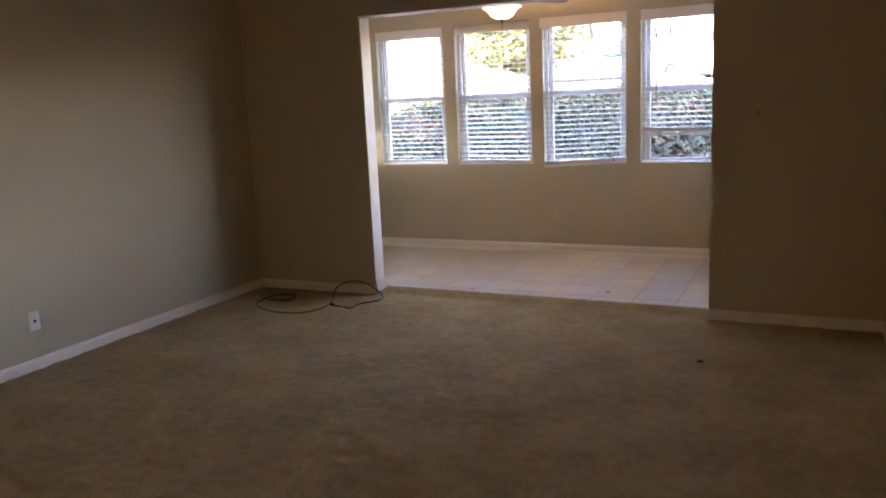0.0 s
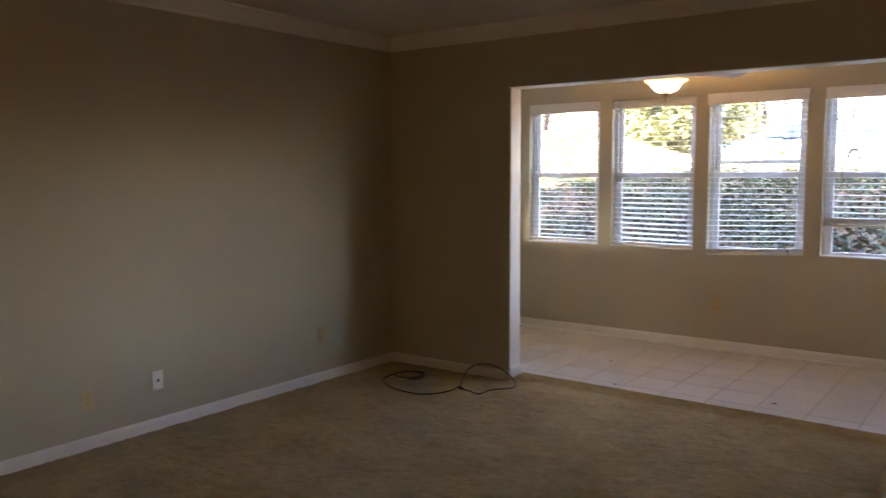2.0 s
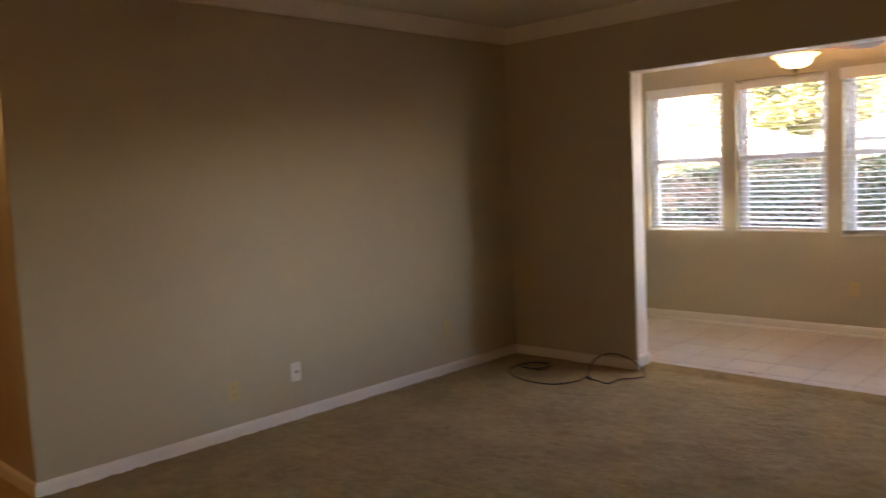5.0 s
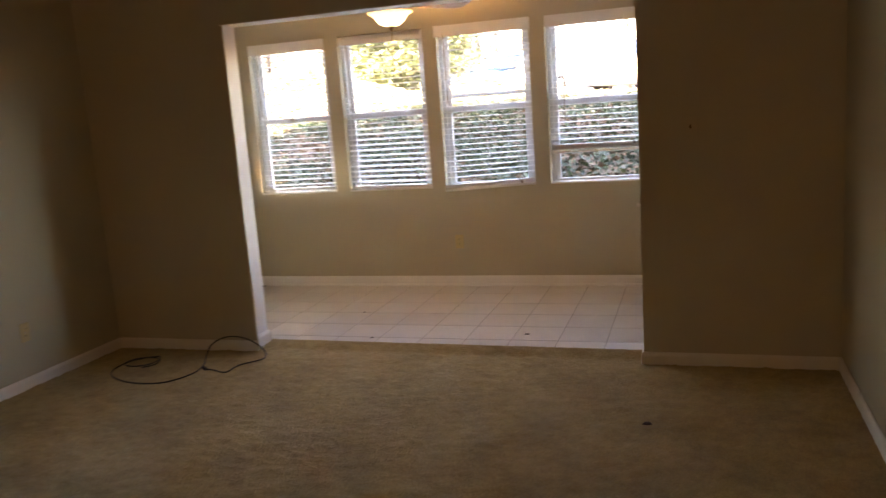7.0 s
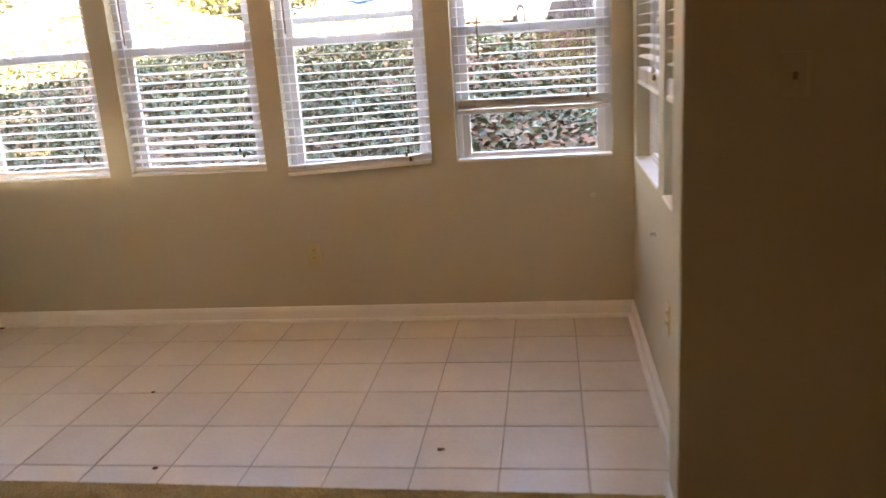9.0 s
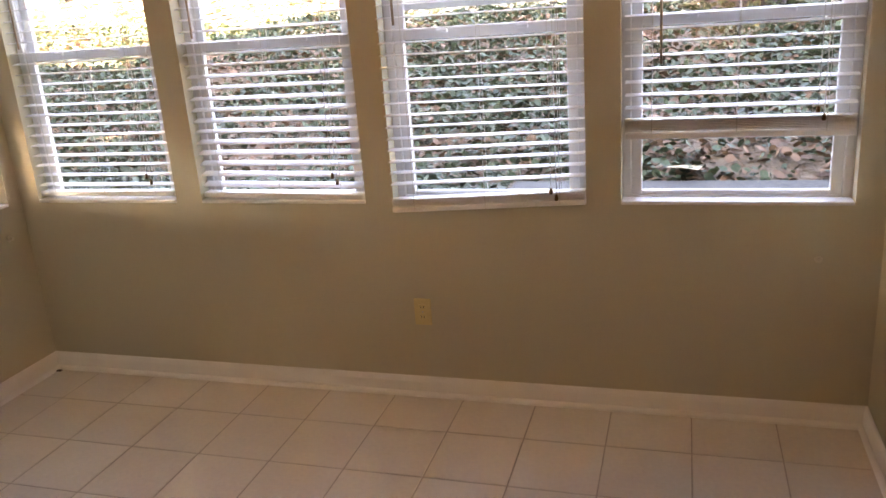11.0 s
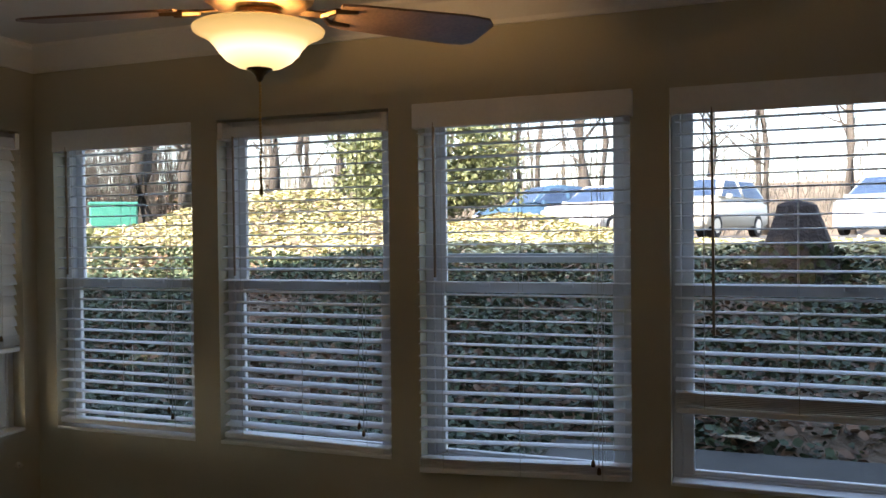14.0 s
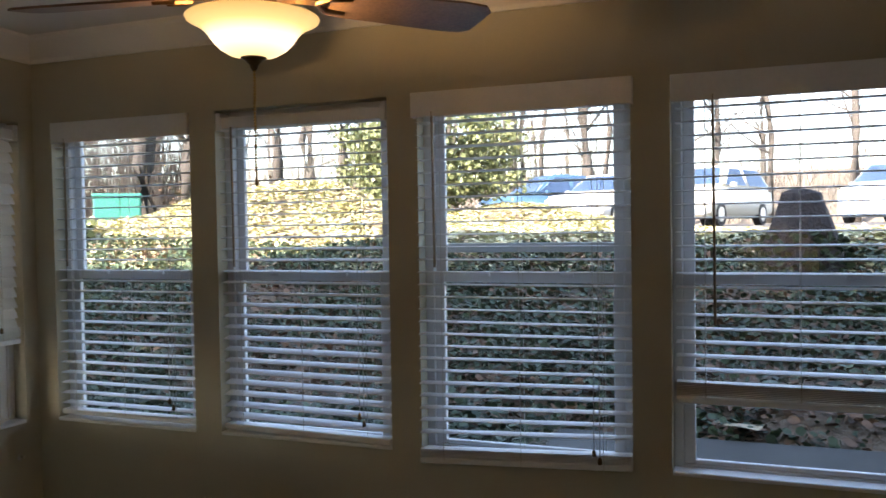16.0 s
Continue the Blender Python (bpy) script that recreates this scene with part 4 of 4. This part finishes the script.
# parked cars
def car(m, paint, label, L=4.5, roof=1.45, wagon=False, W=1.75):
    """A car along +x, its wheels on z = 0."""
    c = empty("parked_car", m)
    hood, belt = 0.62 * roof, 0.63 * roof
    lower = [(0.0, 0.28), (0.02, 0.6), (0.12, hood * 0.92), (0.9, hood), (1.15, belt), (L - 0.75, belt), (L - 0.1, belt * 0.98), (L, 0.6), (L - 0.03, 0.3), (L - 0.3, 0.2), (0.3, 0.2)]
    tail = [(L - 0.12, belt), (L - 0.5, roof * 0.96), (2.1, roof), (1.75, roof * 0.98), (0.98, belt)] if wagon else [(L - 0.75, belt), (L - 1.35, roof * 0.97), (2.2, roof), (1.8, roof * 0.98), (1.05, belt)]

    def slab(prof, w, inset=0.0, bev=0.05):
        bm = bmesh.new()
        a = [bm.verts.new((x, -w / 2 + inset * max(0, (z - belt)) , z)) for x, z in prof]
        b = [bm.verts.new((x, w / 2 - inset * max(0, (z - belt)), z)) for x, z in prof]
        bm.faces.new(a)
        bm.faces.new(b[::-1])
        for i in range(len(prof)):
            j = (i + 1) % len(prof)
            bm.faces.new((a[i], b[i], b[j], a[j]))
        bmesh.ops.recalc_face_normals(bm, faces=bm.faces)
        if bev:
            bmesh.ops.bevel(bm, geom=[ed for ed in bm.edges if ed.calc_face_angle(0) > 0.35], offset=bev, segments=3, affect="EDGES", clamp_overlap=True)
        return bm

    body = part("body", slab(lower, W, 0.0, 0.1), paint, c, "", True)
    part("cabin", slab(tail, W - 0.06, 0.42, 0.07), paint, c, "", True)
    cx = sum(x for x, z in tail) / 5
    for s in (-1, 1):
        glass = [(cx + (x - cx) * 0.88, belt + 0.03 + (z - belt) * 0.82) for x, z in tail]
        for x0, x1 in ((0.0, 0.47), (0.53, 1.0)):
            bm = bmesh.new()
            xa, xb = min(x for x, z in glass), max(x for x, z in glass)
            lo, hi = xa + (xb - xa) * x0, xa + (xb - xa) * x1
            front, back = glass[4], glass[0]
            def edge_x(z, which):
                p, q2 = (glass[4], glass[3]) if which == 0 else (glass[0], glass[1])
                f = (z - p[1]) / max(1e-6, q2[1] - p[1])
                return p[0] + (q2[0] - p[0]) * min(1, max(0, f))
            zs = (belt + 0.04, belt + (roof - belt) * 0.82)
            vs = []
            for z in zs:
                for want in (lo, hi):
                    xx = min(max(want, edge_x(z, 0)), edge_x(z, 1))
                    vs.append(bm.verts.new((xx, s * (W / 2 - 0.03 - 0.42 * (z - belt) + 0.008), z)))
            bm.faces.new((vs[0], vs[1], vs[3], vs[2]))
            bmesh.ops.solidify(bm, geom=bm.faces[:], thickness=0.006)
            part("side_window", bm, M_SKYGLASS, c)
        part("mirror", boxes((1.35, 1.5, s * (W / 2 + 0.08) - 0.07, s * (W / 2 + 0.08) + 0.07, belt - 0.02, belt + 0.1), bevel=0.02), paint, c)
    for (xa, za), (xb, zb), nm in ((tail[4], tail[3], "windscreen"), (tail[0], tail[1], "rear_window")):
        bm = bmesh.new()
        d = -0.012 if nm == "windscreen" else 0.012
        ya, yb = W / 2 - 0.14, W / 2 - 0.14 - 0.42 * (zb - belt)
        pa, pb = (xa + (xb - xa) * 0.1 + d, za + (zb - za) * 0.1 + 0.008), (xa + (xb - xa) * 0.9 + d, za + (zb - za) * 0.9 + 0.008)
        vs = [bm.verts.new(p) for p in ((pa[0], -ya, pa[1]), (pa[0], ya, pa[1]), (pb[0], yb, pb[1]), (pb[0], -yb, pb[1]))]
        bm.faces.new(vs)
        bmesh.ops.solidify(bm, geom=bm.faces[:], thickness=0.006)
        part(nm, bm, M_SKYGLASS, c)
    for x in (0.8, L - 0.85):
        for s in (-1, 1):
            y = s * (W / 2 - 0.09)
            w = part("wheel", cyl(bmesh.new(), (x, y - 0.1, 0.31), (x, y + 0.1, 0.31), 0.31, n=20), M_TYRE, c)
            part("rim", cyl(bmesh.new(), (x, y + s * 0.095, 0.31), (x, y + s * 0.107, 0.31), 0.2, n=14), M_RIM, w)
    for s in (-1, 1):
        part("headlight", boxes((-0.005, 0.1, s * 0.6 - 0.16, s * 0.6 + 0.16, 0.58, 0.72), bevel=0.02), M_LAMP, c)
    part("bumper", boxes((-0.05, 0.15, -W / 2 + 0.06, W / 2 - 0.06, 0.28, 0.5), bevel=0.04), paint, c)
    return tagged(c, label, "car", "parked cars")


P_BLUE = mat("dark_blue_paint", (0.04, 0.09, 0.15), 0.2, vary=0.05, bump=0, spec=0.6)
P_WHITE = mat("white_car_paint", (0.75, 0.75, 0.74), 0.25, vary=0.03, bump=0, spec=0.6)
P_BEIGE = mat("beige_car_paint", (0.58, 0.56, 0.49), 0.25, vary=0.03, bump=0, spec=0.6)
P_GREY = mat("pale_blue_paint", (0.35, 0.42, 0.5), 0.25, vary=0.03, bump=0, spec=0.6)
car(pose(-6.7, 20.2, 1.56, 0, 0, 45), P_BLUE, "dark blue parked car in the sun", 4.4, 1.58)
car(pose(-3.95, 18.2, 1.56, 0, 0, 68), P_WHITE, "white parked car in the sun", 4.6)
car(pose(-1.5, 19.9, 1.56, 0, 0, 68), P_BEIGE, "beige parked estate car in the sun", 4.5, 1.68, True)
car(pose(3.9, 27.5, 1.56, 0, 0, 60), P_GREY, "pale blue parked van in the sun", 5.0, 2.1, True, 1.9)

box_ob = empty("utility_box", pose(-13.9, 13.5, float(ground_z(-13.9, 13.5)), 0, 0, 40))
part("cabinet", boxes((-0.52, 0.52, -0.42, 0.42, 0, 0.60), bevel=0.03), M_TEAL, box_ob)
part("lid", boxes((-0.55, 0.55, -0.45, 0.45, 0.60, 0.69), bevel=0.03), M_TEAL, box_ob)
tagged(box_ob, "teal green metal utility box on the slope", "utility box")

# a far house between the trees
M_SIDING = mat("pale_siding", (0.6, 0.58, 0.55), 0.7, vary=0.06, scale=2)
M_ROOF = mat("grey_shingle", (0.12, 0.11, 0.105), 0.9, vary=0.2, scale=4)
house = empty("house", pose(-36.5, 27.0, 1.5, 0, 0, 44))
part("wall", boxes((-6, 6, -4, 4, 0, 5.2)), M_SIDING, house)
bm = bmesh.new()
vs = [bm.verts.new(p) for p in ((-6.4, -4.5, 5.2), (6.4, -4.5, 5.2), (6.4, 4.5, 5.2), (-6.4, 4.5, 5.2), (-6.4, 0, 7.6), (6.4, 0, 7.6))]
for f in ((0, 1, 5, 4), (2, 3, 4, 5), (0, 4, 3), (1, 2, 5), (3, 2, 1, 0)):
    bm.faces.new([vs[i] for i in f])
part("roof", bm, M_ROOF, house)
for x in (-4, -1.3, 1.3, 4):
    for z in (1.0, 3.4):
        wdw = part("window", boxes((x - 0.5, x + 0.5, -4.03, -3.99, z, z + 1.2)), M_TRIM, house)
        part("pane", boxes((x - 0.42, x + 0.42, -4.045, -4.03, z + 0.08, z + 1.12)), M_SKYGLASS, wdw)
tagged(house, "pale two-storey house behind the trees", "house")

# ---- floor tiles ----
def edge(x):
    return -0.728 - 0.02 * (x - OX0)


def skewed(bm):
    """Moves the front of a slab onto the slanting edge of the carpet."""
    for v in bm.verts:
        if v.co.y < 0.4:
            v.co.y += edge(v.co.x)
    return bm


slab_ob = structure("floor_sunroom", skewed(boxes((SL, SR, 0, SY, -0.05, -0.0025))), M_GROUT, "pale square floor tiles with thin grey joints", "floor")
TX, TY, J = 0.3, 0.307, 0.0024
meshes = {}
for i in range(-11, 4):
    for j in range(-5, 4):
        x0, x1 = max(SL + 0.002, 0.13 + i * TX + J), min(SR - 0.002, 0.13 + (i + 1) * TX - J)
        y0, y1 = 0.015 + j * TY + J, min(SY - 0.002, 0.015 + (j + 1) * TY - J)
        front = max(edge(x0), edge(x1)) + 0.004
        if x1 - x0 < 0.02 or y1 < front + 0.01:
            continue
        if y0 < front:
            bm = boxes((0, x1 - x0, 0, 1, -0.0024, 0.0), bevel=0.0012)
            for v in bm.verts:
                v.co.y = v.co.y + edge(v.co.x + x0) + 0.003 if v.co.y < 0.5 else v.co.y - 1 + y1
                v.co.x += x0
            part("tile", bm, M_TILE, slab_ob)
            continue
        key = (round(x1 - x0, 4), round(y1 - y0, 4))
        if key not in meshes:
            bm = boxes((0, key[0], 0, key[1], -0.0024, 0.0), bevel=0.0012)
            me = bpy.data.meshes.new("tile")
            bm.to_mesh(me)
            bm.free()
            me.materials.append(M_TILE)
            meshes[key] = me
        same_mesh("tile", meshes[key], slab_ob, (x0, y0, 0))
